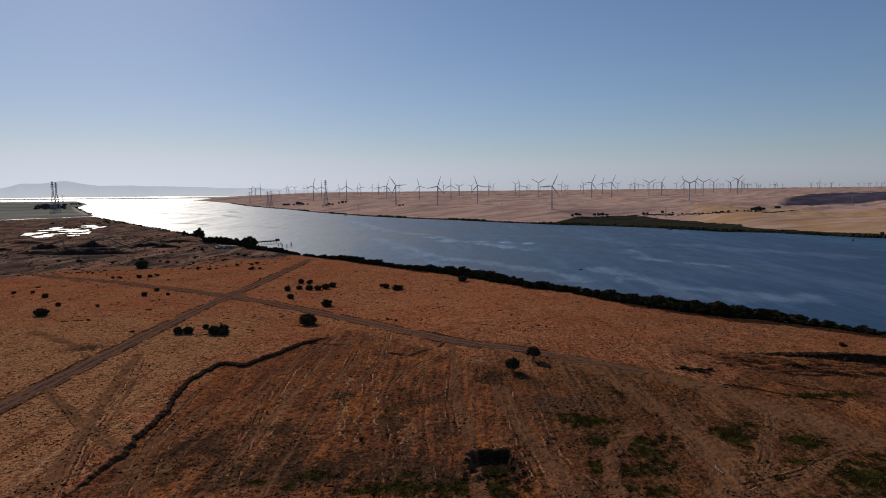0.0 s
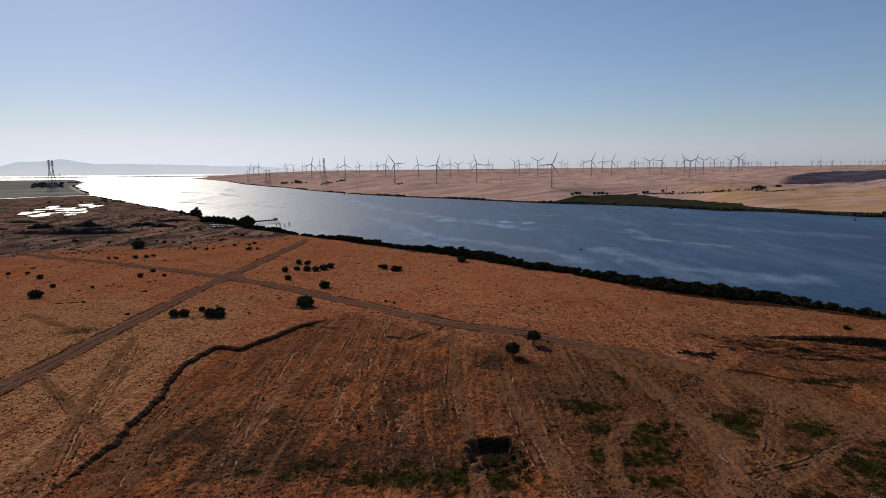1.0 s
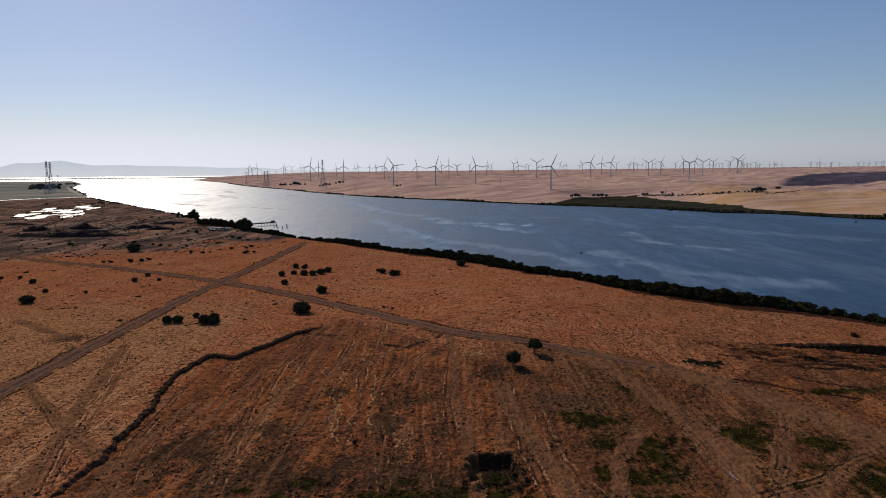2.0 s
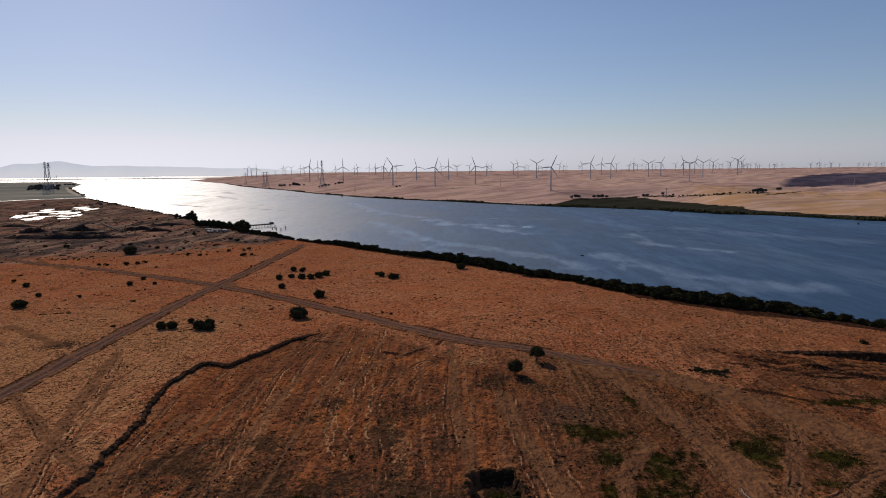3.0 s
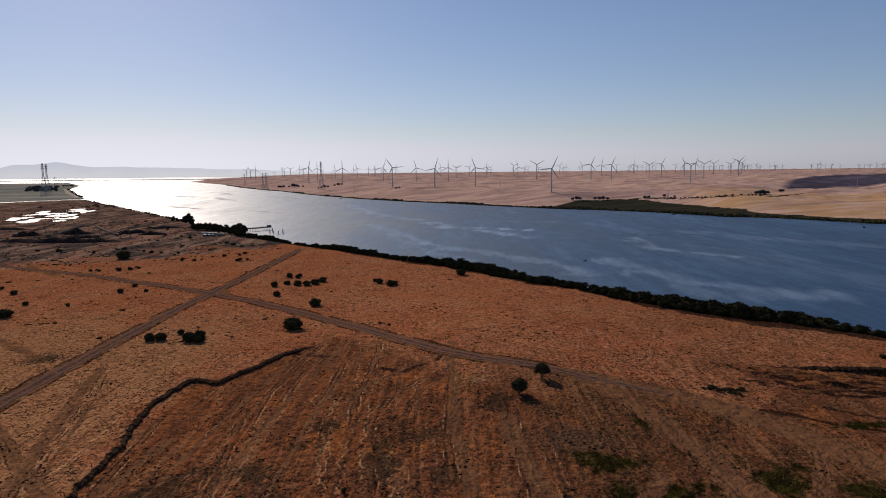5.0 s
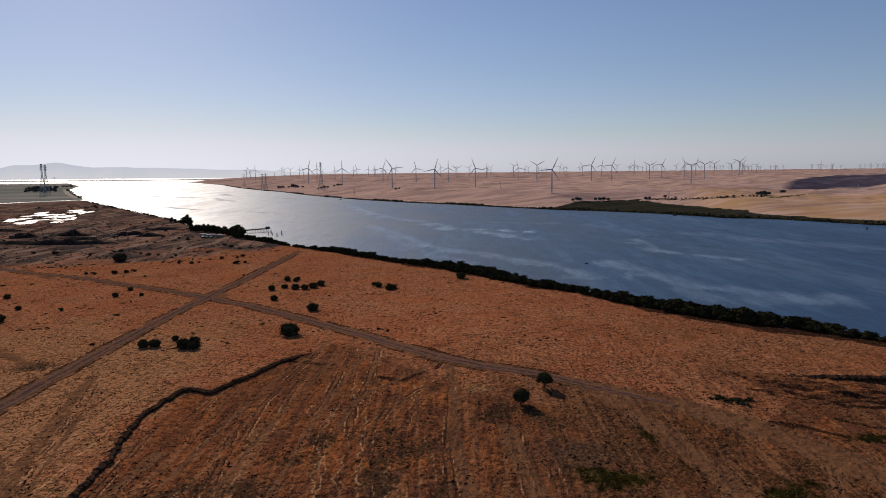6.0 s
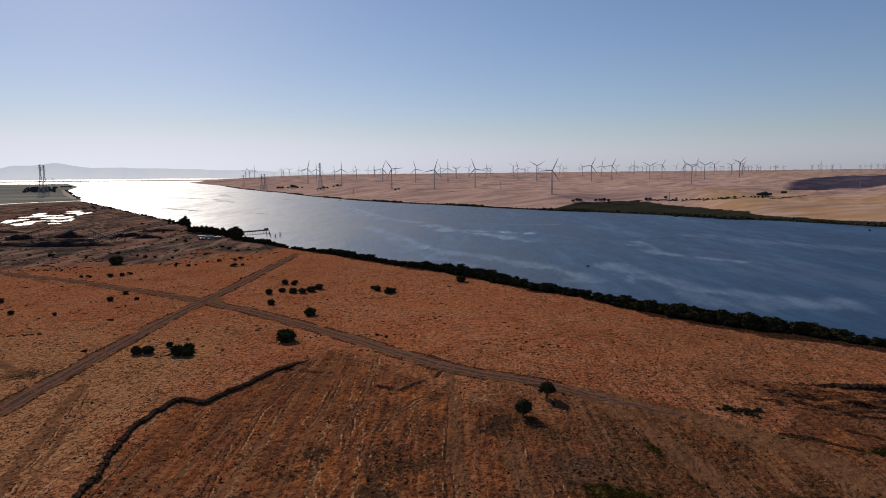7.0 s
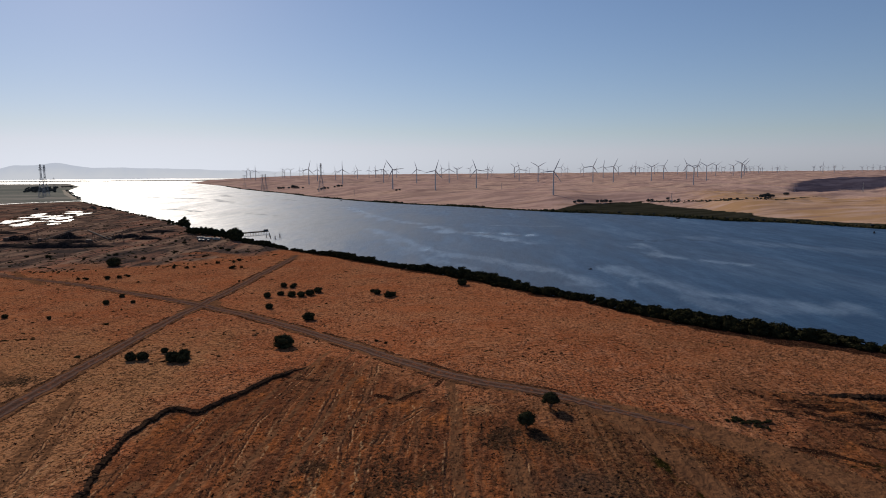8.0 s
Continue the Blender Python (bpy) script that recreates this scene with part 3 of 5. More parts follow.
def paint_cover():
    """What grows or lies where on the ground."""
    near, far = bank_gap(NEAR_BANK, gx, gy, -1), bank_gap(FAR_BANK, gx, gy, 1)
    south = near > far
    wob = ridge_noise(gx, gy, 30, 51, 3)
    # bare tracks: verges of the roads, the side track, lone wheel lines
    bare = np.zeros(len(gx))
    for line, half in ((MAIN_ROAD, 5.0), (CROSS_ROAD, 5.2), (SIDE_TRACK, 5.0)):
        g, _, _ = line_gap(line, gx, gy)
        spread = half + (3.0 * smooth((gx - 40) / 30) if line is CROSS_ROAD else 0)
        bare = np.maximum(bare, 0.85 * smooth((spread + 2 - g + 1.6 * wob) / 4.5))
    for line, half in (([(3, 296), (5, 270), (4, 230), (7, 195), (9, 140)], 2.2), ([(112, 217), (98, 193), (85, 170), (76, 150)], 2.6), ([(72, 150), (95, 166), (112.5, 181), (124, 192)], 2.4),
                       ([(-30, 345), (-36, 300), (-42, 240), (-46, 150)], 1.1), ([(-41, 345), (-50, 290), (-57, 230), (-62, 150)], 1.1), ([(-52, 352), (-64, 300), (-72, 240), (-78, 160)], 1.0),
                       ([(-143, 300), (-135.4, 270), (-124.5, 233.5), (-116.8, 208.6), (-109, 183.7), (-98, 150)], 2.6), ([(-158, 252), (-144.8, 237), (-120, 211), (-103.7, 194), (-90.8, 181), (-76, 160)], 2.4), ([(-124, 256), (-119, 239), (-110.5, 210.5), (-104, 190)], 1.0), ([(-84, 225), (-88, 195), (-86.7, 183), (-84, 150)], 2.2), ([(20, 235), (22, 209), (26.5, 183), (31.7, 160), (38, 130)], 3.0),
                       ([(-2, 300), (-14, 285), (-30, 262), (-33, 240)], 1.2), ([(58, 196), (46, 178), (42, 160), (48, 135)], 2.4)):
        g, _, _ = line_gap(line, gx, gy)
        bare = np.maximum(bare, 0.72 * smooth((half + 0.6 - g + 0.4 * wob) / 1.2))
    bare = np.maximum(bare, 0.9 * smooth((13 - np.hypot(gx + 157, 0.7 * (gy - 470)) + 2 * wob) / 5))
    # bleached lines
    straw, soil_and_shade = np.zeros(len(gx)), np.zeros(len(gx))
    waver = 0.8 * ridge_noise(gx, gy, 9, 52, 3)
    for line in ([(-37.2, 254.9), (-37, 243.9), (-37.2, 235.9)],
                 [(-35.2, 219.7), (-34.4, 205.9), (-32.6, 197.6), (-29.9, 192.4)],
                 [(-35.7, 224.8), (-33.8, 211.7)],
                 [(-24.9, 246.3), (-23.6, 226.9), (-23.1, 207.7), (-21.8, 202)],
                 [(-31.8, 267.3), (-26.5, 257.7)],
                 [(-45.4, 259.8), (-44.6, 249.4)],
                 [(-53.5, 246.4), (-53.4, 238.2)],
                 [(-55.9, 267.9), (-55.9, 253.3)],
                 [(-108, 250), (-106, 215), (-108, 170)], [(-116, 240), (-114, 200), (-112, 165)]):
        g, _, _ = line_gap(line, gx + waver, gy)
        straw = np.maximum(straw, 0.85 * smooth((0.62 - g) / 0.55))
    for line in ([(-24, 285.3), (-15.4, 279.2), (-11.1, 284.4), (-6.6, 288.3)],
                 [(-64.9, 315), (-54, 309), (-45.4, 305.1)],
                 [(0.9, 302.5), (-2, 292.5)],
                 [(-11.8, 329.1), (4.9, 309.5), (27, 290.9)],
                 [(124.6, 285.5), (132.3, 279.4), (138, 275.8)],
                 [(128.5, 273.3), (135.1, 266.5), (140.8, 258), (161.4, 255.7)],
                 [(107.4, 243.7), (117.8, 238.7), (122.6, 233.7), (139.7, 224.2)],
                 [(115.3, 275.1), (125.8, 270.9)],
                 [(130.4, 246.1), (137.6, 239.8), (147.5, 235.4)],
                 [(140.5, 262.2), (148.9, 262.1), (162.8, 257.7)]):
        g, _, _ = line_gap(line, gx, gy + waver)
        soil_and_shade = np.maximum(soil_and_shade, 1.2 * smooth((1.9 - g) / 1.3))
    # double wheel tracks: two ruts with a crumbled, straw-littered rim
    field_zone = np.nonzero((gy > 120) & (gy < 420) & (gx > -210) & (gx < 260))[0]
    fx0, fy0 = gx[field_zone], gy[field_zone]
    sway, gaps = 0.35 * ridge_noise(fx0, fy0, 16, 63, 3), ridge_noise(fx0, fy0, 19, 64, 3)
    rut, rim, lane = (np.zeros(len(fx0)) for _ in range(3))
    for line, force in WHEEL_TRACKS:
        g, side, run = line_gap(line, fx0 + sway, fy0)
        worn = force * smooth((gaps + 0.75) / 0.6) * smooth(np.minimum(run + 0.04, 1.04 - run) / 0.16)
        rut = np.maximum(rut, worn * smooth((0.50 - np.abs(g - 0.95)) / 0.34))
        rim = np.maximum(rim, worn * smooth((0.38 - np.abs(g - 1.65)) / 0.3) * smooth((side * gaps + 0.35) / 0.5))
        lane = np.maximum(lane, 0.42 * worn * smooth((2.0 - g) / 0.7))
    ruts, rims, lanes = (np.zeros(len(gx)) for _ in range(3))
    ruts[field_zone], rims[field_zone], lanes[field_zone] = rut, rim, lane
    soil_and_shade = np.maximum(soil_and_shade, 0.6 * np.exp(-((gx - (-175.9)) / 12) ** 2 - ((gy - (316.2)) / 10) ** 2))
    for line in ([(-474.6, 718.5), (-435.7, 683.9), (-381.3, 625), (-337.5, 575.8), (-311.7, 553.6)], [(-456, 708.8), (-442.4, 715.7), (-405.5, 704.4)], [(-227.8, 354.7), (-210, 340.9), (-182.3, 319.6)]):
        g, _, _ = line_gap(line, gx, gy + waver)
        bare = np.maximum(bare, 0.8 * smooth((4.5 - g) / 3))
    close = np.nonzero((gy > 130) & (gy < 320) & (np.abs(gx) < 150))[0]
    dice = np.random.RandomState(15)
    for k in range(38):
        x0, y0, run = dice.uniform(-102, 2), dice.uniform(195, 290), dice.uniform(14, 48)
        bend, trail = dice.uniform(-0.12, 0.12), []
        for j in range(9):
            trail.append((x0 + bend * j * run / 8 + dice.normal(0, 0.8), y0 - j * run / 8))
        g, _, _ = line_gap(trail, gx[close] + 0.6 * waver[close], gy[close])
        straw[close] = np.maximum(straw[close], dice.uniform(0.4, 0.8) * smooth((0.5 - g) / 0.45))
    straw = np.maximum(straw, 0.5 * np.exp(-((gx - 13) / 9) ** 2 - ((gy - 268) / 8) ** 2))
    # worn dark verges of the roads
    for line, half in ((MAIN_ROAD, 4.9), (CROSS_ROAD, 5.0)):
        g, _, _ = line_gap(line, gx, gy)
        soil_and_shade = np.maximum(soil_and_shade, 1.15 * smooth((1.7 - np.abs(g - half - 0.4 * wob)) / 0.9) * smooth((ridge_noise(gx, gy, 24, 60, 3) + 0.75) / 0.5) * (gy < 700))
    pit = np.maximum(np.abs(gx - PIT[0]) / 5.6, np.abs(gy - PIT[1]) / 6.8)
    # the pit's shade is painted in as dark ground, walls and floor
    soil_and_shade = np.maximum(soil_and_shade, 1.3 * smooth((1.12 - pit) / 0.1))
    soil_and_shade = np.maximum(soil_and_shade, 0.8 * np.exp(-((pit - 1.35) / 0.25) ** 2) * smooth((PIT[1] - gy) / 8))
    # green patches
    green = np.zeros(len(gx))
    for cx, cy, rx, ry in ((45, 204, 11, 6), (56, 188, 7, 6), (58, 180, 4.5, 4.5), (43, 170, 6, 7), (88, 193, 8.5, 11.5), (106, 190, 8, 7), (97, 175, 6, 3.6), (86, 166, 2.4, 2.6), (112, 164, 13, 16), (120, 158, 22, 18), (130, 170, 16, 13), (54, 158, 7, 5), (44, 160, 7.5, 3.8),
                           (8, 159, 15, 8), (14, 172.5, 3.4, 3.6), (-9, 168, 3.8, 2.4), (-12, 160, 13, 4), (-35, 169, 4.6, 2.8), (-40, 163, 2.8, 2.2), (-22, 159, 4.8, 2.2), (-49, 166, 3.6, 1.8), (45, 188, 4.5, 5),
                           (63, 232, 2.2, 12), (68, 215, 3.2, 9), (140, 232, 20, 3), (-36, 352, 5, 3), (128, 160, 14, 10)):
        green = np.maximum(green, 0.95 * np.exp(-(((gx - cx) / rx) ** 2 + ((gy - cy) / ry) ** 2) ** 0.85 * 0.8))
    damp = 0.66 * smooth((gx - 32 + 5 * wob) / 15) * smooth((135 - gx) / 20) * smooth((218 - gy + 6 * wob) / 20) * smooth((gy - 120) / 20)
    green = np.maximum(green, damp * (0.5 + 0.5 * ridge_noise(0.6 * gx, gy, 22, 59, 3)))
    green *= 1 - 0.8 * smooth(bare / 0.6)
    # disturbed soil between the scarp and the cross road
    road_y = np.interp(gx, [p[0] for p in CROSS_ROAD], [p[1] for p in CROSS_ROAD])
    soil = 0.92 * smooth((road_y + 6 * wob - gy) / np.where(gx > 45, 16, 50)) * smooth((gx + 104) / 14) * smooth((gy - 40) / 40)
    scarp_gap, scarp_sign, _ = line_gap(SCARP, gx, gy)
    soil *= np.where(scarp_sign < 0, 0.55 * (gy < 200), 1.0)
    cut_gap, cut_sign, _ = line_gap(CUT, gx, gy)
    soil = np.maximum(soil, 0.9 * np.exp(-((cut_gap - 14) / 16) ** 2) * (cut_sign > 0) * smooth((gx - 95) / 40))
    edge_y = np.interp(gx, [95, 130, 152, 187, 214, 262], [236, 270, 287, 273, 263, 251])
    soil = np.maximum(soil, 0.8 * smooth((edge_y - gy + 3 * wob) / 5) * smooth((gx - 88 + 4 * wob) / 25) * smooth((gy - 120) / 30))
    ledge = np.sin(2 * np.pi * (cut_gap + 2.2 * ridge_noise(0.3 * gx, gy, 18, 57, 3)) / 5.2)
    ledge = smooth((ledge - 0.25) / 0.4) * smooth((38 - cut_gap) / 10) * (cut_sign > 0) * smooth((gx - 100 + 5 * wob) / 25)
    soil_and_shade = np.maximum(soil_and_shade, 0.95 * ledge * smooth((ridge_noise(0.35 * gx, gy, 14, 58, 3) + 0.35) / 0.4))
    # brown bank slope, with the bushes' shade painted in as dark soil
    soil = np.maximum(soil, 0.95 * smooth((20 + 7 * smooth((gx - 110) / 70) + 2 * wob - near) / 4) * south)
    soil_and_shade = np.maximum(soil_and_shade, 1.1 * smooth((21 + 7 * smooth((gx - 110) / 70) + 1.5 * wob - near) / 3) * south)
    # flats west and south-west
    flats = south * smooth((gy - 575 - 0.5 * (gx + 300) + 45 * ridge_noise(gx, gy, 130, 54, 4)) / 190) * smooth((-150 - gx) / 60)
    hill = (~south) * 1.0
    field = (~south) * smooth((gx / np.maximum(gy, 1) - 0.36 + 0.03 * wob) / 0.06) * smooth((700 + 60 * wob - far) / 160)
    marsh = (~south) * smooth((17 - far) / 6)
    wet = within([(200, 1430), (272, 1498), (327, 1575), (392, 1612), (447, 1616), (495, 1590), (513, 1523), (549, 1414), (552, 1333), (577, 1240), (562, 1187), (600, 1120), (540, 1080), (420, 1220), (330, 1320), (240, 1380)], gx + 3 * wob, gy + 8 * wob, 26)
    marsh = np.maximum(marsh, (~south) * wet * 0.9)
    marsh = np.maximum(marsh, (~south) * smooth((62 + 22 * smooth((760 - gx) / 240) + 12 * ridge_noise(gx, gy, 90, 53, 3) - far) / 20) * smooth((gx - 480) / 60))
    creek, _, _ = line_gap([(420, 1620), (512, 1602), (576, 1515), (618, 1405), (671, 1390), (735, 1440), (830, 1502), (929, 1536), (1021, 1501), (1250, 1440)], gx, gy)
    marsh = np.maximum(marsh, (~south) * 0.9 * smooth((13 + 8 * wob - creek) / 14) * smooth((1150 - gx) / 300))
    burnt = within([(1242, 2282), (1110, 2087), (928, 1773), (1022, 1789), (1124, 1804), (1254, 1840), (2400, 2000), (4300, 3300), (4300, 4600), (3400, 4300), (2036, 2972), (1834, 2890), (1548, 2621)], gx + 12 * wob, gy + 12 * wob, 40)
    strip = (gy > 7300) & (gx / np.maximum(gy, 1) < -0.33)
    island = south * smooth((gy - 1750 - 0.9 * (gx + 1500)) / 60) * (gx < -900) * (gy > 1500)
    island = np.maximum(island, strip)
    flats = flats * (1 - island)
    g, _, _ = line_gap([(-2148, 3749), (-1850, 3250), (-1609, 2843), (-1400, 2520), (-1294, 2343)], gx, gy)
    bare = np.maximum(bare, (gy > 1900) * smooth((16 - g) / 8))
    tone = south * 0.80 * smooth((gx - 8 + 10 * wob) / 40) * smooth((road_y + 18 - gy + 8 * wob) / 40) * smooth((gy - 60) / 40)
    tone = np.maximum(tone, 0.55 * south * smooth((gx - 95 + 8 * wob) / 60) * smooth((edge_y + 2 - gy) / 8))
    tone = np.maximum(tone, 0.40 * south * smooth((gx - 50) / 110) * (near > 0) * (gy < 700))
    mats_and_shade, ash = np.zeros(len(gx)), np.zeros(len(gx))
    for cx, cy, rx, ry in ((-16, 212, 4.5, 25), (-51, 202, 6, 6), (-64, 204, 5.5, 4.5), (-36, 231, 5, 5), (-5, 224, 5, 8), (-27, 232, 4, 5), (-98, 174, 5, 4), (-160, 242, 3, 2.2), (-176, 316, 15, 7), (-60, 172, 9, 3), (-42, 218, 6, 4), (20, 245, 12, 8), (-45, 172, 36, 16), (-70, 190, 14, 10), (-12, 168, 20, 10), (0, 196, 5, 12)):
        mats_and_shade = np.maximum(mats_and_shade, np.exp(-(((gx - cx) / rx) ** 2 + ((gy - cy) / ry) ** 2) ** 0.85 * 0.8))
    # more painted shade over the pit and its rim, beside the dark weeds
    mats_and_shade = np.maximum(mats_and_shade, smooth((1.35 - pit) / 0.2))
    ash = np.exp(-(((gx - 38) / 11) ** 2 + ((gy - 217) / 10) ** 2) ** 0.9)
    ochre = south * smooth((-92 - gx + 10 * wob) / 22) * smooth((440 - gy + 20 * wob) / 110)
    driven = south * smooth((330 - gy) / 60) * smooth((gy - 60) / 40) * smooth((gx + 150) / 20)
    for name, r, g, b in (("cover", bare, green, soil), ("zone", flats, hill, marsh), ("distance", burnt, island, field), ("straw", straw, soil_and_shade, driven), ("tone", tone, mats_and_shade, ash), ("track", ruts, rims, lanes), ("dry", ochre, ochre, ochre)):
        att = ground.data.attributes.new(name, "FLOAT_COLOR", "POINT")
        att.data.foreach_set("color", np.stack((r, g, b, np.ones(len(gx))), 1).astype(np.float32).ravel())
    # the ruts are pressed in, their rims thrown up
    co = np.empty(len(gx) * 3, np.float32)
    ground.data.vertices.foreach_get("co", co)
    co[2::3] += 0.24 * rims - 0.20 * ruts + 0.08 * straw * (gy < 400)
    ground.data.vertices.foreach_set("co", co)
    ground.data.update()


paint_cover()

water_rows = spaced(-3800, 200, lambda y: 400) + spaced(220, 1800, lambda y: 7) + spaced(1815, 3600, lambda y: 40) + spaced(3700, 13000, lambda y: 150)
river, wx, wy, wz = sheet("water", water_rows, 330, lambda x, y: 0 * x, WATER)


def paint_lanes():
    """Smooth pale lanes and dark ripples on the water: (line, half width, strength)."""
    calm, ripple = np.zeros(len(wx)), np.zeros(len(wx))
    rag = ridge_noise(wx * 1.6, wy * 0.5, 60, 44, 4)
    for line, half, force in (([(-230, 1680), (-204, 1589), (-150, 1400), (-95, 1240), (-29, 1145)], 9, 0.9), ([(-14, 1093), (17, 992), (59, 977), (117, 942)], 13, 1.0), ([(57, 949), (91, 886), (107, 840)], 9, 1.0),
                              ([(-110, 1060), (-74, 965), (-13, 775), (47, 700), (95, 623), (121, 553)], 10, 0.75), ([(240, 826), (228, 724), (245, 687), (285, 647)], 7, 0.8),
                              ([(162, 637), (167, 565), (187, 507), (218, 481), (250, 448)], 12, 0.6), ([(174, 496), (196, 451), (260, 463)], 10, 0.5), ([(60, 1120), (120, 1090), (190, 1080)], 6, 0.5),
                              ([(330, 900), (390, 800), (460, 720)], 16, 0.35), ([(-60, 860), (-20, 720), (30, 640)], 7, 0.4)):
        g, _, _ = line_gap(line, wx + 7 * rag, wy)
        calm = np.maximum(calm, force * smooth((half * (1.7 + rag) - g) / (1.2 * half)) * smooth((rag + 1.1) / 0.8))
    for line, half in (([(232, 863), (257, 860)], 9), ([(290, 864), (318, 861)], 8), ([(30, 985), (60, 968), (110, 930)], 6), ([(-770, 2250), (-620, 1990)], 16), ([(-560, 2250), (-480, 2150)], 18), ([(-905, 2750), (-800, 2500)], 18), ([(-1080, 2500), (-960, 2420), (-850, 2330)], 20), ([(-700, 1700), (-560, 1560)], 10), ([(-640, 2900), (-560, 2700)], 20), ([(-420, 1480), (-330, 1380)], 8)):
        g, _, _ = line_gap(line, wx, wy + 9 * rag)
        ripple = np.maximum(ripple, smooth((half * (1 + rag) - g) / half))
    att = river.data.attributes.new("lanes", "FLOAT_COLOR", "POINT")
    att.data.foreach_set("color", np.stack((calm, ripple, calm, np.ones(len(wx))), 1).astype(np.float32).ravel())


paint_lanes()
tagged(river, "wide blue river with pale wind lanes and sun glitter", "river", kind="structure")


def ridge_line():
    """Distant mountains, hazy and pale, behind everything."""
    xs = np.linspace(-5200, 5200, 520)
    a = xs / 4900
    top = 38 * np.exp(-((a + 0.594) / 0.035) ** 2) + 22 * np.exp(-((a + 0.655) / 0.022) ** 2) - 10 * np.exp(-((a + 0.70) / 0.03) ** 2) + 56 * smooth((-a - 0.10) / 0.44)
    top += 4.5 * ridge_noise(xs, 0 * xs, 420, 61, 5) * smooth((-a + 0.1) / 0.3) - 10 * smooth((a + 0.3) / 0.3)
    verts, faces = [], []
    for k, (y, part_of) in enumerate(((4915, 0.0), (4928, 0.45), (4941, 0.8), (4952, 1.0))):
        for x, t in zip(xs, top):
            fold = 1 + 0.25 * float(ridge_noise(np.array(x), np.array(y * 9.0), 260, 62, 3)) * (part_of * (1 - part_of) * 4)
            verts.append((x, y, 30 if k == 0 else 62 + (20 + t) * part_of * fold))
    n = len(xs)
    for r in range(3):
        for i in range(n - 1):
            faces.append((r * n + i, r * n + i + 1, (r + 1) * n + i + 1, (r + 1) * n + i))
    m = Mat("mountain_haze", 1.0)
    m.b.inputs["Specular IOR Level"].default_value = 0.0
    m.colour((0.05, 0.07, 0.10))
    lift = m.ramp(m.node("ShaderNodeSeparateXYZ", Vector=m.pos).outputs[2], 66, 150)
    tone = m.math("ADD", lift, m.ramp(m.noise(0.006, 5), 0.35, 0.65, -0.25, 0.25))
    # haze is put in as emission, paler towards the foot
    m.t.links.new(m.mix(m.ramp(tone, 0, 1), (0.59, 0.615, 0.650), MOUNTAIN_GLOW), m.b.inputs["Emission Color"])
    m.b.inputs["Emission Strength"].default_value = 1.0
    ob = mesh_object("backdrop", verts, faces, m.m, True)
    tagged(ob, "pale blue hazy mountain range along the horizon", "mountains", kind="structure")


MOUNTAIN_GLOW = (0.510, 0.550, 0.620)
ridge_line()


# ---- roads ----
def ribbon(name, line, half, label, ragged=0.5):
    p = np.array(line, float)
    d = np.concatenate(([0], np.cumsum(np.hypot(*(p[1:] - p[:-1]).T))))
    s = np.arange(0, d[-1], 2.0)
    # rounded bends
    fine = np.stack((np.interp(s, d, p[:, 0]), np.interp(s, d, p[:, 1])), 1)
    for _ in range(12):
        fine[1:-1] = 0.5 * fine[1:-1] + 0.25 * (fine[:-2] + fine[2:])
    t = np.gradient(fine, axis=0)
    t /= np.hypot(*t.T)[:, None]
    side = np.stack((t[:, 1], -t[:, 0]), 1)
    cols = np.array((-1.0, -0.86, -0.72, -0.5, -0.28, 0, 0.28, 0.5, 0.72, 0.86, 1.0))
    depth = np.array((-0.30, -0.02, 0.09, 0.04, 0.10, 0.14, 0.10, 0.04, 0.09, -0.02, -0.30))
    rut = np.array((0, 0, 0.2, 1, 0.25, 0.0, 0.25, 1, 0.2, 0, 0))
    n, c = len(fine), len(cols)
    w = half * np.where(s > d[-1] - 40, 0.35 + 0.65 * smooth((d[-1] - s) / 40), 1.0) * (1 + 0.22 * ridge_noise(fine[:, 0], fine[:, 1], 14, 71, 3) * ragged * 2)
    v = fine[:, None, :] + side[:, None, :] * cols[None, :, None] * w[:, None, None]
    x, y = v[..., 0].ravel(), v[..., 1].ravel()
    z = ground_height(x, y) + np.tile(depth, n) + 0.04 + 0.10 * np.tile(np.abs(cols) > 0.7, n) * ridge_noise(x, y, 5, 72, 3)
    i = (np.arange(n - 1)[:, None] * c + np.arange(c - 1)[None, :]).ravel()
    ob = mesh_object(name, np.stack((x, y, z), 1), np.stack((i, i + 1, i + c + 1, i + c), 1), ROAD, True)
    att = ob.data.attributes.new("across", "FLOAT_COLOR", "POINT")
    val = np.tile(rut, n)
    att.data.foreach_set("color", np.stack((val, val, val, np.ones(n * c)), 1).astype(np.float32).ravel())
    tagged(ob, label, "dirt road", kind="structure")


ribbon("road", MAIN_ROAD, 3.9, "straight rutted dirt road across the dry field")
ribbon("road", CROSS_ROAD[:18], 3.7, "winding dirt track that crosses the straight road")


# ---- helpers for things ----
def part(name, mesh, material, parent, label=""):
    """One mesh object under a thing or a part; mesh is a bmesh or (verts, faces)."""
    if isinstance(mesh, bmesh.types.BMesh):
        me = bpy.data.meshes.new(name)
        mesh.to_mesh(me)
        mesh.free()
        me.materials.append(material)
        ob = new(name, me)
    else:
        ob = mesh_object(name, mesh[0], mesh[1], material)
    ob.parent = parent
    if label:
        ob["label"] = label
    return ob


def rod(bm, a, b, ra, rb, sides=6):
    """A tapered round bar between two points."""
    a, b = Vector(a), Vector(b)
    d = b - a
    m = Matrix.Translation((a + b) / 2) @ d.to_track_quat("Z", "Y").to_matrix().to_4x4()
    bmesh.ops.create_cone(bm, cap_ends=True, segments=sides, radius1=ra, radius2=rb, depth=d.length, matrix=m)
    return bm


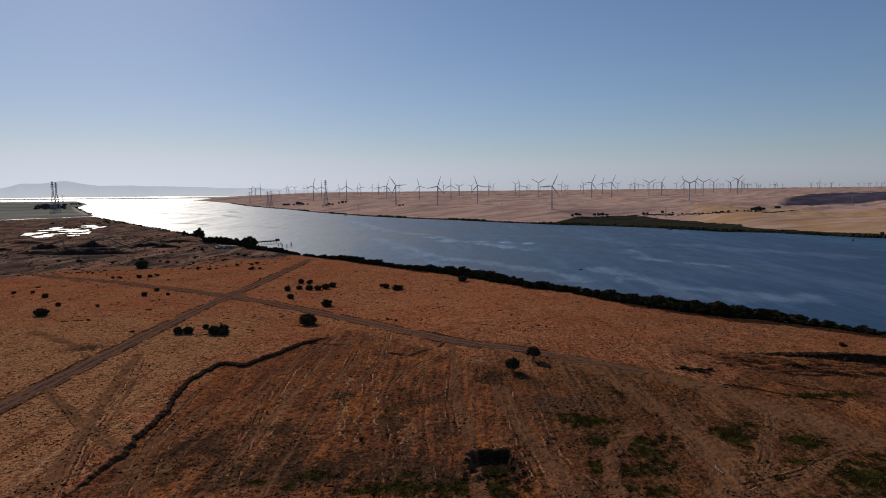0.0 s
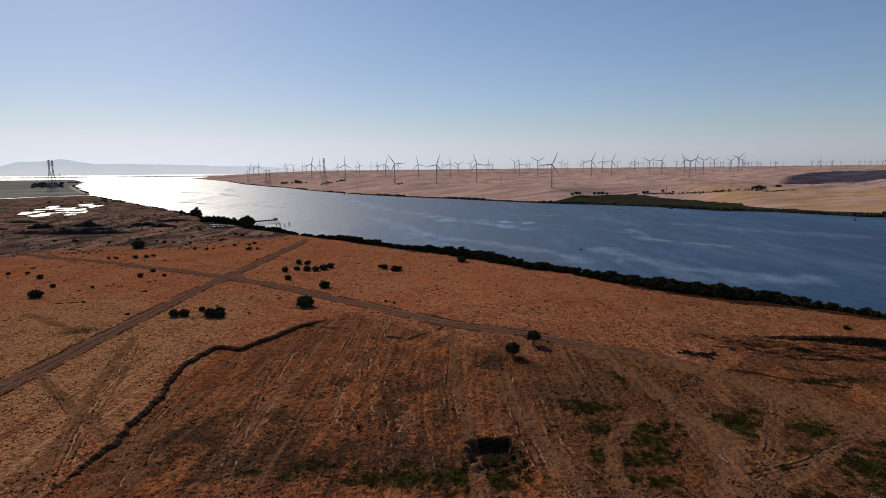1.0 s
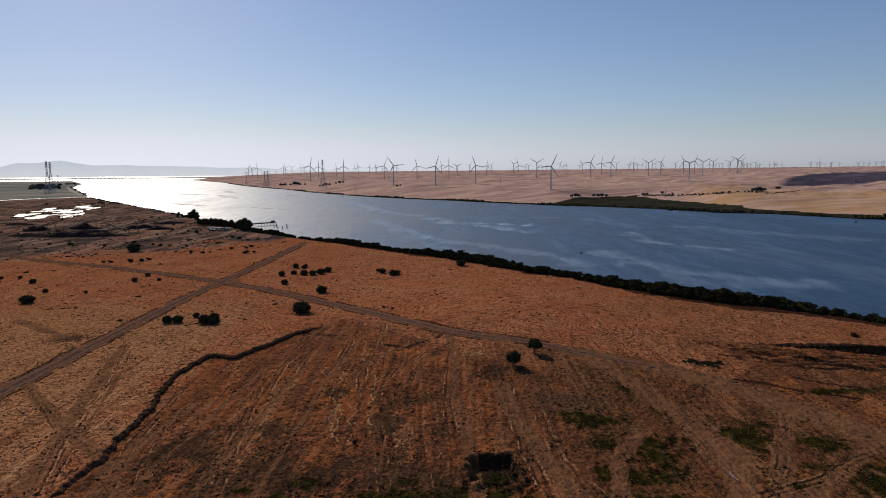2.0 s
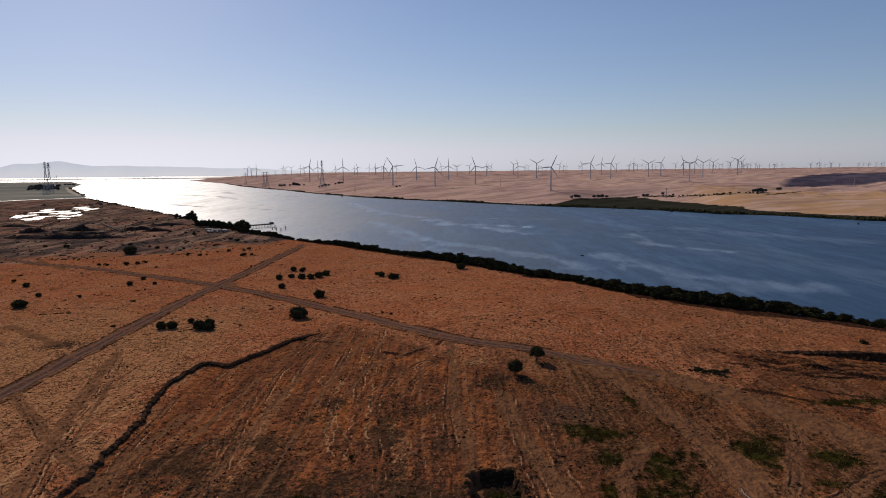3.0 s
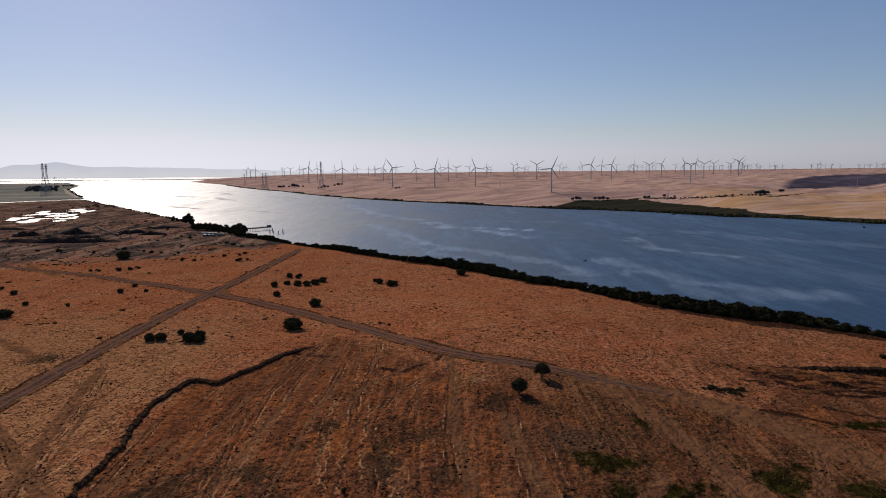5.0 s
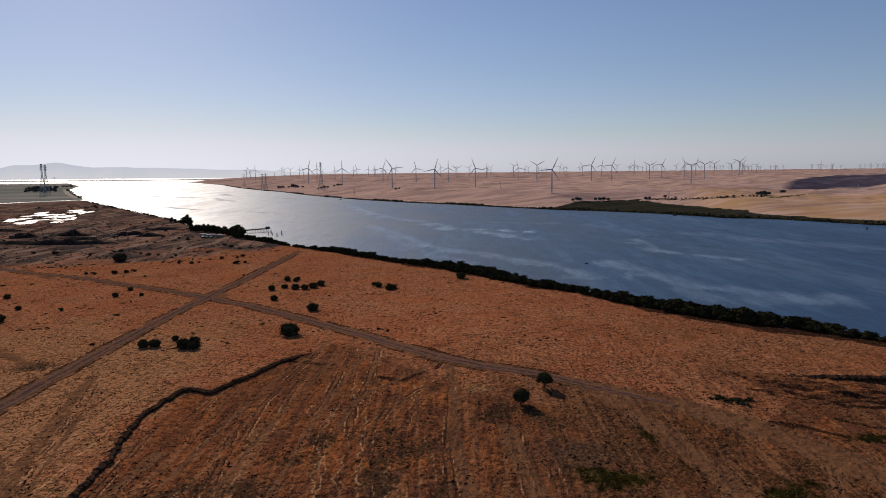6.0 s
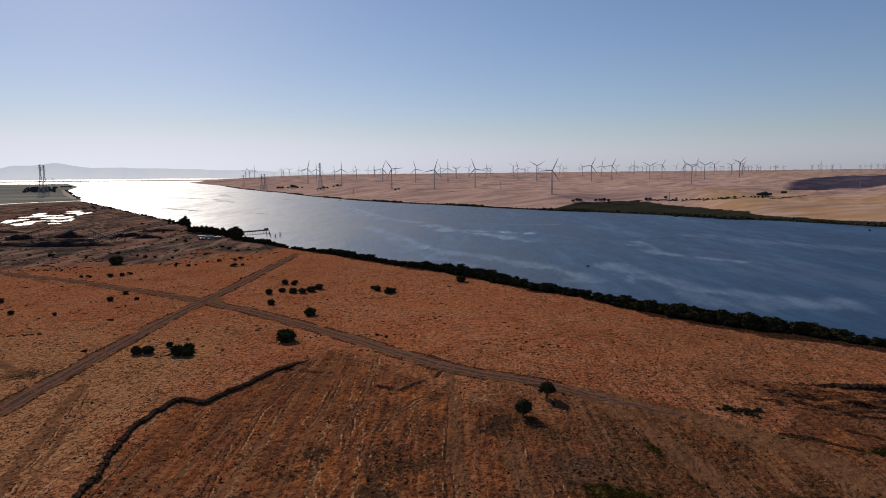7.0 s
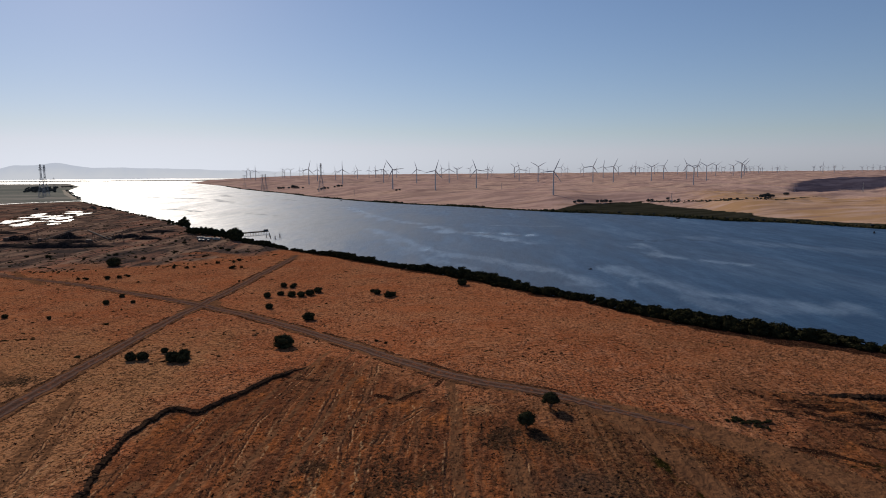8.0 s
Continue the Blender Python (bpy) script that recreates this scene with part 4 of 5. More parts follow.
def block(bm, centre, size, turn=0.0, bevel=0.0):
    made = bmesh.ops.create_cube(bm, size=1.0, matrix=Matrix.Translation(centre) @ pose(0, 0, 0, 0, 0, turn) @ Matrix.Diagonal((*size, 1)))
    if bevel:
        edges = list({e for v in made["verts"] for e in v.link_edges})
        bmesh.ops.bevel(bm, geom=edges, offset=bevel, segments=1, affect="EDGES")
    return bm


def leaf_cloud(rng, lobes, count, size):
    """Many small leaf sprays over a group of lobes: (centre, radius, squash)."""
    verts, faces = [], []
    area = np.array([r * r for _, r, _ in lobes])
    for k in range(count):
        c, r, sq = lobes[rng.choice(len(lobes), p=area / area.sum())]
        d = rng.normal(size=3)
        d /= np.linalg.norm(d)
        if d[2] < -0.45:
            d[2] = -d[2]
        p = np.array(c) + d * np.array((r, r, r * sq)) * rng.uniform(0.78, 1.08)
        u = np.cross(d + rng.normal(size=3) * 0.7, rng.normal(size=3))
        u /= np.linalg.norm(u) + 1e-9
        w = np.cross(d, u) + rng.normal(size=3) * 0.35
        w /= np.linalg.norm(w) + 1e-9
        s, q = size * rng.uniform(0.6, 1.3), size * rng.uniform(0.5, 1.0)
        i = len(verts)
        verts += [p - u * s, p - w * q * 0.6, p + u * s * 0.9, p + w * q]
        faces.append((i, i + 1, i + 2, i + 3))
    # shaded cores behind the sprays
    for c, r, sq in lobes:
        bm = bmesh.new()
        bmesh.ops.create_icosphere(bm, subdivisions=1, radius=r * 0.80)
        i = len(verts)
        verts += [np.array(c) + np.array((v.co.x, v.co.y, v.co.z * sq)) * rng.uniform(0.85, 1.05) for v in bm.verts]
        bm.verts.index_update()
        faces += [tuple(i + v.index for v in f.verts) for f in bm.faces]
        bm.free()
    return [tuple(float(k) for k in v) for v in verts], faces


def oak(seed, width=5.4, height=5.4, lift=1.3, sprays=900, leaf=None):
    """A round-headed oak: trunk, limbs, crown."""
    rng = np.random.RandomState(seed)
    tree = new("oak_tree")
    bm = bmesh.new()
    rod(bm, (0, 0, -0.4), (0.1, 0.05, lift + 0.4), 0.26, 0.19, 8)
    for k in range(5):
        a = k * 2 * math.pi / 5 + rng.uniform(-0.4, 0.4)
        rod(bm, (0.1, 0.05, lift * 0.75), (math.cos(a) * width * 0.26, math.sin(a) * width * 0.26, height * rng.uniform(0.5, 0.68)), 0.14, 0.05, 5)
    part("trunk", bm, BARK, tree, "grey-brown trunk with spreading limbs")
    mid = (lift + height) / 2
    lobes = [((0, 0, mid), width * 0.33, (height - lift) / width * 1.15)]
    for k in range(18):
        a, e = k * 2.4 + rng.uniform(-0.3, 0.3), rng.uniform(-0.75, 1.25)
        r = width * rng.uniform(0.17, 0.24)
        out = width * 0.5 - r
        lobes.append(((math.cos(a) * out * math.cos(e), math.sin(a) * out * math.cos(e), mid + math.sin(e) * (height - lift) * 0.32), r, 0.85))
    if lift < 0:
        # a skirt of low boughs
        for k in range(7):
            a = k * 0.9 + rng.uniform(-0.2, 0.2)
            lobes.append(((math.cos(a) * width * 0.21, math.sin(a) * width * 0.21, height * 0.14), width * rng.uniform(0.13, 0.20), 0.7))
    part("crown", leaf_cloud(rng, lobes, sprays, width * 0.045), leaf or OAK_LEAF, tree, "dense dark green crown")
    return tree


def shrub(seed, width, height, sprays=240, leaf=None):
    """A low many-stemmed bush that reaches the ground."""
    rng = np.random.RandomState(seed)
    bush = new("shrub")
    bm = bmesh.new()
    for k in range(5):
        a = rng.uniform(0, 2 * math.pi)
        rod(bm, (math.cos(a) * 0.2, math.sin(a) * 0.2, -0.5), (math.cos(a) * width * 0.25, math.sin(a) * width * 0.25, height * 0.6), 0.09, 0.03, 5)
    part("stems", bm, BARK, bush)
    lobes = []
    for k in range(8):
        a = rng.uniform(0, 2 * math.pi)
        r = width * rng.uniform(0.17, 0.27)
        out = (width * 0.5 - r) * rng.uniform(0.4, 1.1)
        lobes.append(((math.cos(a) * out, math.sin(a) * out, max(height * rng.uniform(0.35, 0.85) - r * 0.5, r * 0.4)), r, height / width * rng.uniform(0.9, 1.2)))
    part("crown", leaf_cloud(rng, lobes, sprays, width * 0.06), leaf or SHRUB_LEAF, bush)
    return bush


def set_down(ob, x, y, scale=1.0, turn=0.0, lift=0.0, tall=1.0):
    q, s = place(x, y, lift)
    return Matrix.Translation(q) @ pose(0, 0, 0, 0, 0, turn) @ Matrix.Diagonal((scale * s, scale * s, scale * s * tall, 1))


class Kinds:
    """Built once, then copied: the first call places the built one."""

    def __init__(self, built):
        self.built, self.used = built, set()

    def put(self, k, m, label, category, group=""):
        ob = self.built[k % len(self.built)]
        if ob.name in self.used:
            ob = copy_thing(ob, m @ Matrix.Diagonal((*(1 / v for v in ob.scale), 1)))
        else:
            self.used.add(ob.name)
            ob.matrix_basis = m
        return tagged(ob, label, category, group)

    def finish(self):
        for ob in self.built:
            if ob.name not in self.used:
                for child in list(ob.children_recursive):
                    bpy.data.objects.remove(child)
                bpy.data.objects.remove(ob)


# ---- trees in the field ----
rng = np.random.RandomState(3)
oaks = Kinds([oak(101, 5.6, 4.7, 0.25), oak(102, 5.6, 4.5, 0.2), oak(103, 5.4, 3.4, -0.5), oak(104, 5.4, 3.0, -0.4)])
LONE_OAKS = [(27, 253, 6.4, 0), (37.4, 269, 6.6, 1), (-77, 364, 11.0, 2), (-77, 423, 8.0, 2), (15.9, 536, 8.5, 2), (-307, 655, 14, 2), (-253, 403, 9.5, 3)]
for x, y, w, k in LONE_OAKS:
    oaks.put(k, set_down(None, x, y, w / 5.4 * (1.0 if k < 2 else 1.06), rng.uniform(0, 360), tall=1.0 if k < 2 else 0.85), "dark green round-headed oak standing alone on dry grass", "tree", "oaks in the field")
PAIRS = [(-143.5, 346, 6.0), (-138.5, 347, 6.4), (-123, 343, 7.5), (-117.5, 341, 6.5), (-120, 349, 6.5), (-133, 358, 4.2)]
for k, (x, y, w) in enumerate(PAIRS):
    oaks.put(2 + k % 2, set_down(None, x, y, w / 5.4, rng.uniform(0, 360)), "low spreading dark oak in a small clump on dry grass", "tree", "oaks in the field")
CLUMP = [(-118, 533, 5), (-111, 537, 4.2), (-111, 530, 4.2), (-113, 503, 5), (-104, 497, 6), (-97, 496, 6), (-92, 501, 6.5), (-88, 511, 6.5), (-120, 494, 5), (-109, 457, 5), (-49, 509, 3.5), (-45, 502, 5.5), (-36, 491, 6.5), (-33, 495, 5),
         (-262, 436, 3.8), (-294, 474, 5), (-222, 476, 4.2), (-223, 500, 4.2), (-206, 480, 3.2), (-233, 432, 2.4)]
for k, (x, y, w) in enumerate(CLUMP):
    oaks.put(2 + k % 2, set_down(None, x, y, w / 5.4 * 1.18, rng.uniform(0, 360), tall=rng.uniform(0.75, 1.0)), "small dark oak on the dry field", "tree", "small oaks in the field")

bushes = Kinds([shrub(201, 4.0, 2.4), shrub(202, 4.0, 2.0), shrub(203, 4.0, 2.8), shrub(204, 4.0, 1.7)])
FIELD_BUSHES = [(-202, 456, 2), (-331, 494, 5), (-318, 497, 4), (-188, 631, 8), (-181, 634, 4), (-231, 635, 5), (-243, 636, 4), (-290, 576, 6), (-297, 577, 4), (-274, 579, 7), (-266, 583, 5), (-263, 590, 6), (-25, 190, 2.1), (185, 297, 4.5),
                (-338, 420, 3), (-226, 640, 3.5), (-213, 665, 5), (-300, 700, 6), (-268, 690, 4), (-345, 735, 7), (-360, 700, 5), (-240, 560, 3), (-160, 560, 2.5), (-75, 470, 2), (44, 272, 1.2), (-32, 366, 2.6), (-27, 361, 2.2)]
for k, (x, y, w) in enumerate(FIELD_BUSHES):
    bushes.put(k, set_down(None, x, y, w / 4, rng.uniform(0, 360)), "low dark scrub bush on dry grass", "bush", "bushes in the field")
for k in range(15):
    bushes.put(k, set_down(None, 96.5 + 0.9 * k + rng.uniform(-1, 1), 263 - 0.2 * k + rng.uniform(-3.5, 3.5), rng.uniform(0.55, 0.95), rng.uniform(0, 360), tall=0.55), "dark flattened bramble heap beside the track", "bush", "brambles by the track")
for k in range(70):
    x, y = rng.uniform(-640, -190), rng.uniform(640, 1150)
    if y < 620 + 0.9 * (-190 - x) + 330 and (x < -300 or y < 800):
        bushes.put(k, set_down(None, x, y, rng.uniform(0.6, 1.9), rng.uniform(0, 360), tall=0.8), "dark scrub bush on the brown flats", "bush", "scrub on the flats")
oaks.finish(), bushes.finish()

# ---- the wooded bank ----
px, py = np.array(NEAR_BANK, float).T
bank_built = [shrub(301, 8, 5.0, 460), shrub(302, 8, 4.4, 460), shrub(303, 8, 5.8, 460), shrub(304, 8, 4.0, 460), shrub(305, 8, 5.2, 460)]
bank_bushes = Kinds(bank_built)


def bank_spots(start, end, rows, step):
    """Where the bushes of the bank stand: (x, y, size)."""
    rng = np.random.RandomState(int(abs(start)) + rows)
    spots, x = [], start
    while x > end:
        y0 = float(np.interp(x, px, py))
        swell = 1 + 0.22 * math.sin(x * 0.05) + 0.15 * math.sin(x * 0.013 + 1)
        for row in range(rows):
            inland = 3.5 + row * 5.0 + rng.uniform(-1.5, 1.5)
            low = (1.0, 1.0, 0.75, 0.5)[row]
            spots.append((x - inland * 0.72 + rng.uniform(-2, 2), y0 - inland * 0.70 + rng.uniform(-2, 2), swell * low * rng.uniform(0.8, 1.15), row))
        x -= rng.uniform(0.8, 1.2) * step
    return spots


front = bank_spots(300, 120, 3, 2.7) + bank_spots(120, -40, 3, 3.8)
for k, (x, y, size, row) in enumerate(front):
    if row < 2:
        bank_bushes.put(k, set_down(None, x, y, size * (1.36 + 0.18 * min(max((x - 110) / 60, 0), 1)), rng.uniform(0, 360), -0.3), "dense dark riverside bush on the bank", "bush", "bushes along the bank")


def scrub_belt():
    """The rest of the bank's scrub, farther along."""
    rng = np.random.RandomState(77)
    clouds = []
    for ob in bank_built:
        crown = [c for c in ob.children if c.name.startswith("crown")][0].data
        clouds.append((np.array([v.co[:] for v in crown.vertices]), [tuple(f.vertices) for f in crown.polygons]))
    verts, faces, base = [], [], 0
    spots = [p for p in front if p[3] == 2] + bank_spots(-40, -330, 3, 4.6) + bank_spots(-330, -1130, 2, 10.0) + bank_spots(460, 300, 3, 4.0)
    for k, (x, y, size, _) in enumerate(spots):
        v, f = clouds[k % len(clouds)]
        q, sc = place(x, y, -0.3)
        a = rng.uniform(0, 2 * math.pi)
        turn = np.array(((math.cos(a), -math.sin(a), 0), (math.sin(a), math.cos(a), 0), (0, 0, 1)))
        verts.append(v @ turn.T * size * (1.2 if x > -330 else 0.8) + np.array(q[:]))
        faces += [tuple(base + i for i in g) for g in f]
        base += len(v)
    ob = mesh_object("bank_scrub", np.concatenate(verts), faces, SHRUB_LEAF)
    tagged(ob, "dark continuous belt of scrub on the river bank", "scrub", kind="stuff")


scrub_belt()
bank_bushes.finish()

# ---- the dark row of trees by the landing ----
grove = Kinds([oak(401, 13, 17, -1.0, 900), oak(402, 13, 16, -1.0, 900), oak(403, 13, 15, -1.0, 900)])
for k in range(24):
    f = k / 23
    x, y = -362 + 64 * f + rng.uniform(-1.5, 1.5), 976 - 16 * f + rng.uniform(-4, 4)
    grove.put(k, set_down(None, x, y, rng.uniform(0.62, 0.78), rng.uniform(0, 360)), "dense dark tree in a closed row by the river", "tree", "row of trees by the landing")
for k, (x, y, w) in enumerate(((-291, 944, 0.85), (-284, 925, 0.9), (-277, 905, 0.95), (-270, 888, 1.05), (-263, 876, 1.15), (-257, 871, 1.1), (-296, 955, 0.8))):
    grove.put(k, set_down(None, x, y, w, rng.uniform(0, 360)), "tall dense dark tree at the end of the row", "tree", "row of trees by the landing")
for x, y, w in ((-421, 1112, 1.15), (-415, 1109, 0.9), (-432, 1120, 0.7), (-470, 1170, 0.5)):
    grove.put(1, set_down(None, x, y, w, rng.uniform(0, 360)), "large dark rounded tree on the river bank", "tree", "row of trees by the landing")
grove.finish()


# ---- wind turbines ----
HUB, REACH = 60.0, 36.0


def turbine():
    mill = new("wind_turbine")
    bm = bmesh.new()
    rod(bm, (0, 0, -2), (0, 0, HUB * 0.5), 2.1, 1.7, 16)
    rod(bm, (0, 0, HUB * 0.5), (0, 0, HUB - 1.4), 1.7, 1.2, 16)
    part("tower", bm, PAINT_WHITE, mill, "tapered white steel tower")
    bm = bmesh.new()
    block(bm, (0, 1.6, HUB), (3.2, 9.5, 3.4), 0, 0.6)
    block(bm, (0, 5.2, HUB + 2.0), (1.6, 1.6, 0.7), 0, 0.2)
    part("nacelle", bm, PAINT_WHITE, mill)
    bm = bmesh.new()
    bmesh.ops.create_uvsphere(bm, u_segments=12, v_segments=8, radius=1.7)
    bmesh.ops.scale(bm, vec=(1, 1.35, 1), verts=bm.verts)
    hub = part("hub", bm, PAINT_WHITE, mill)
    hub.location = (0, -4.2, HUB)
    for b in range(3):
        verts, faces = [], []
        stations = [(1.2, 0.95, 0.9), (4, 1.2, 0.7), (8, 1.65, 0.36), (16, 1.25, 0.24), (26, 0.85, 0.14), (33, 0.5, 0.08), (REACH, 0.12, 0.03)]
        for r, c, th in stations:
            tw = radians(16 * (1 - r / REACH))
            for dx, dy in ((-c * 0.6, 0), (-c * 0.1, th), (c * 1.2, 0), (-c * 0.1, -th)):
                verts.append((dx * math.cos(tw) - dy * math.sin(tw), dx * math.sin(tw) + dy * math.cos(tw), r))
        for s in range(len(stations) - 1):
            for e in range(4):
                f = (e + 1) % 4
                faces.append((s * 4 + e, s * 4 + f, s * 4 + 4 + f, s * 4 + 4 + e))
        faces.append((24, 25, 26, 27))
        blade = part("blade", (verts, faces), PAINT_WHITE, hub)
        blade.rotation_euler = (0, radians(120 * b), 0)
    return mill


mills = Kinds([turbine()])


def raise_mill(x, y, phase, yaw, size=1.0):
    ob = mills.put(0, set_down(None, x, y, size, yaw), "white three-bladed wind turbine on a dry hill", "wind turbine", "wind turbines on the hills")
    for child in ob.children:
        if child.name.startswith("hub"):
            child.rotation_euler = (0, radians(phase), 0)


NEAR_MILLS = [(287, 1693, 1.0, 25), (-169, 2344, 1.15, 85), (-16, 2127, 1.05, 18), (119, 2194, 1.01, 100), (826, 2161, 0.92, 60), (584, 2528, 1.01, 25), (408, 2753, 1.05, 60), (670, 2556, 1.0, 25), (839, 2623, 0.92, 60), (-680, 3401, 1.32, 15), (-460, 3099, 1.14, 0), (-291, 3369, 1.17, 20), (-108, 3013, 1.06, 105), (39, 2942, 1.01, 0), (-788, 4207, 1.24, 0), (-610, 4825, 1.14, 100), (96, 3619, 0.95, 60), (258, 3610, 0.9, 8), (375, 3130, 0.95, 105), (841, 3392, 0.98, 10), (1016, 2995, 0.99, 30), (1074, 2871, 0.99, 95), (1318, 3365, 1.04, 20), (1095, 2712, 1.0, 62)]
MID_MILLS = [(1467, 3291, 0.96, 50), (1260, 2758, 1.02, 50), (1558, 3709, 1.05, 55), (950, 4342, 0.94, 90), (1317, 4423, 1.07, 2), (-512, 5157, 1.0, 5), (208, 4598, 0.93, 40), (457, 4041, 0.97, 70), (9, 4576, 1.01, 100), (377, 4799, 0.85, 30), (-329, 4901, 0.98, 15), (1770, 3818, 1.01, 45), (-732, 4576, 1.01, 110), (904, 4901, 1.01, 30), (-1990, 6718, 1.35, 40), (-1950, 6718, 1.35, 70), (-1634, 5790, 1.35, 0), (-1719, 7111, 1.35, 20), (-1734, 7275, 1.35, 60), (-1627, 7111, 1.35, 60)]
FAR_MILLS = [(-1594, 7417, 1.35, 5), (-1495, 7159, 1.24, 90), (-771, 5855, 1.01, 0), (-638, 5855, 1.07, 10), (941, 7190, 1.03, 30), (979, 7190, 1.06, 70), (1465, 7531, 1.1, 10), (1507, 5538, 1.06, 60), (1671, 5713, 0.96, 20), (1899, 6229, 0.97, 80), (2242, 7190, 0.98, 5), (1816, 5538, 1.07, 90), (2074, 5713, 1.02, 40), (2432, 5855, 0.98, 0), (2952, 6229, 0.87, 70), (2985, 6229, 0.8, 20), (3359, 6849, 0.82, 50)]
for x, y, size, phase in NEAR_MILLS + MID_MILLS + FAR_MILLS:
    raise_mill(x, y, phase, rng.uniform(-16, 10), size)
for k in range(64):
    y = rng.uniform(5400, 9500)
    raise_mill(y * (rng.uniform(0.40, 0.71) if k % 3 else rng.uniform(-0.30, 0.40)), y, rng.uniform(0, 120), rng.uniform(-16, 10), rng.uniform(0.75, 1.1))


# ---- power line towers ----
def pylon(tall, base, arms, name="power_pylon"):
    """A lattice tower: four legs, cross bracing in tiers, cross-arms with insulators."""
    tower = new(name)
    waist = tall * 0.62

    def half(z):
        return base / 2 + (base * 0.10 - base / 2) * min(z / waist, 1.0) if z < waist else base * 0.10
    thick = tall * 0.0042
    for sx in (-1, 1):
        for sy in (-1, 1):
            bm = bmesh.new()
            rod(bm, (sx * base / 2, sy * base / 2, -1), (sx * half(waist), sy * half(waist), waist), thick, thick * 0.8, 4)
            rod(bm, (sx * half(waist), sy * half(waist), waist), (sx * half(waist) * 0.6, sy * half(waist) * 0.6, tall), thick * 0.8, thick * 0.6, 4)
            part("leg", bm, STEEL, tower)
    bm = bmesh.new()
    z, step = 0.0, tall * 0.11
    while z < tall * 0.96:
        z2 = min(z + step, tall)
        a, b = half(z), half(z2)
        for (p, q) in (((-1, -1), (1, -1)), ((1, -1), (1, 1)), ((1, 1), (-1, 1)), ((-1, 1), (-1, -1))):
            rod(bm, (p[0] * a, p[1] * a, z), (q[0] * b, q[1] * b, z2), thick * 0.5, thick * 0.5, 4)
            rod(bm, (q[0] * a, q[1] * a, z), (p[0] * b, p[1] * b, z2), thick * 0.5, thick * 0.5, 4)
            rod(bm, (p[0] * b, p[1] * b, z2), (q[0] * b, q[1] * b, z2), thick * 0.45, thick * 0.45, 4)
        z, step = z2, max(step * 0.9, tall * 0.045)
    part("bracing", bm, STEEL, tower)
    for zf, wide in arms:
        bm = bmesh.new()
        for sy in (-0.6, 0.6):
            rod(bm, (-wide / 2, 0, zf * tall), (wide / 2, 0, zf * tall), thick * 0.9, thick * 0.9, 4)
            rod(bm, (0, sy, zf * tall + tall * 0.025), (-wide / 2, 0, zf * tall), thick * 0.5, thick * 0.5, 4)
            rod(bm, (0, sy, zf * tall + tall * 0.025), (wide / 2, 0, zf * tall), thick * 0.5, thick * 0.5, 4)
        arm = part("crossarm", bm, STEEL, tower)
        for sx in (-0.48, 0, 0.48):
            bm = bmesh.new()
            rod(bm, (sx * wide, 0, zf * tall), (sx * wide, 0, zf * tall - tall * 0.03), thick * 0.6, thick * 0.4, 6)
            part("insulator", bm, DARK_PAINT, arm)
    return tower


crossing = Kinds([pylon(118, 24, ((0.84, 13), (0.91, 12), (0.98, 8)))])
for x, y, s, turn in ((-1580, 2620, 1.08, 20), (-1602, 2680, 1.06, 20), (-486, 2690, 0.98, 20)):
    crossing.put(0, set_down(None, x, y, s, turn), "very tall steel lattice pylon of the river crossing", "pylon", "pylons of the river crossing")
poles = Kinds([pylon(42, 9, ((0.72, 16), (0.84, 15), (0.95, 11)))])
for x, y, s, turn in ((-860, 3180, 1.95, 30), (-840, 3165, 1.95, 30), (-2650, 4500, 1.6, 20), (530, 1530, 0.62, 60), (190, 2060, 0.5, 60), (960, 1800, 0.5, 60), (1080, 1700, 0.6, 60), (-1180, 3950, 1.8, 20), (-300, 2300, 0.5, 40)):
    poles.put(0, set_down(None, x, y, s, turn), "steel lattice power pylon on open ground", "pylon", "smaller pylons")

# ---- far bank: reed belt, trees, farmstead ----
fx, fy = np.array(FAR_BANK, float).T


def reed_belt():
    rng = np.random.RandomState(8)
    verts, faces, spots = [], [], []
    x = 1000.0
    while x > -1500:
        for k in range(5):
            inland = rng.uniform(0, 10 if x < 260 else 18)
            spots.append((x + inland * 0.6 + rng.uniform(-3, 3), float(np.interp(x, fx, fy)) + inland * 0.7, x))
        x -= rng.uniform(2.5, 5) if x > -300 else rng.uniform(8, 14)
    sx, sy, at = np.array(spots).T
    flat = drawn_in(np.stack((sx, sy, ground_height(sx, sy)), 1))
    scale = (flat[:, 1] - EYE_POINT[1]) / (sy - EYE_POINT[1])
    for q, s, x in zip((Vector(p) for p in flat), scale, at):
        r, h = rng.uniform(2.5, 5.5), rng.uniform(1.2, 3.6) * (1.5 if math.sin(x * 0.03) > 0.2 else 0.8)
        i = len(verts)
        ring = 6
        for j in range(ring):
            a = 2 * math.pi * j / ring
            verts.append((q.x + math.cos(a) * r * s * rng.uniform(0.8, 1.2), q.y + math.sin(a) * r * s * rng.uniform(0.8, 1.2), q.z - 0.8))
        for j in range(ring):
            a = 2 * math.pi * j / ring
            verts.append((q.x + math.cos(a) * r * s * rng.uniform(0.6, 1.0), q.y + math.sin(a) * r * s * rng.uniform(0.6, 1.0), q.z + h * s * rng.uniform(0.5, 0.8)))
        verts.append((q.x, q.y, q.z + h * s))
        for j in range(ring):
            n = (j + 1) % ring
            faces.append((i + j, i + n, i + ring + n, i + ring + j))
            faces.append((i + ring + j, i + ring + n, i + 2 * ring))
    ob = mesh_object("reed_belt", verts, faces, REED_LEAF)
    tagged(ob, "dark belt of reeds and scrub along the far shore", "reeds", kind="stuff")


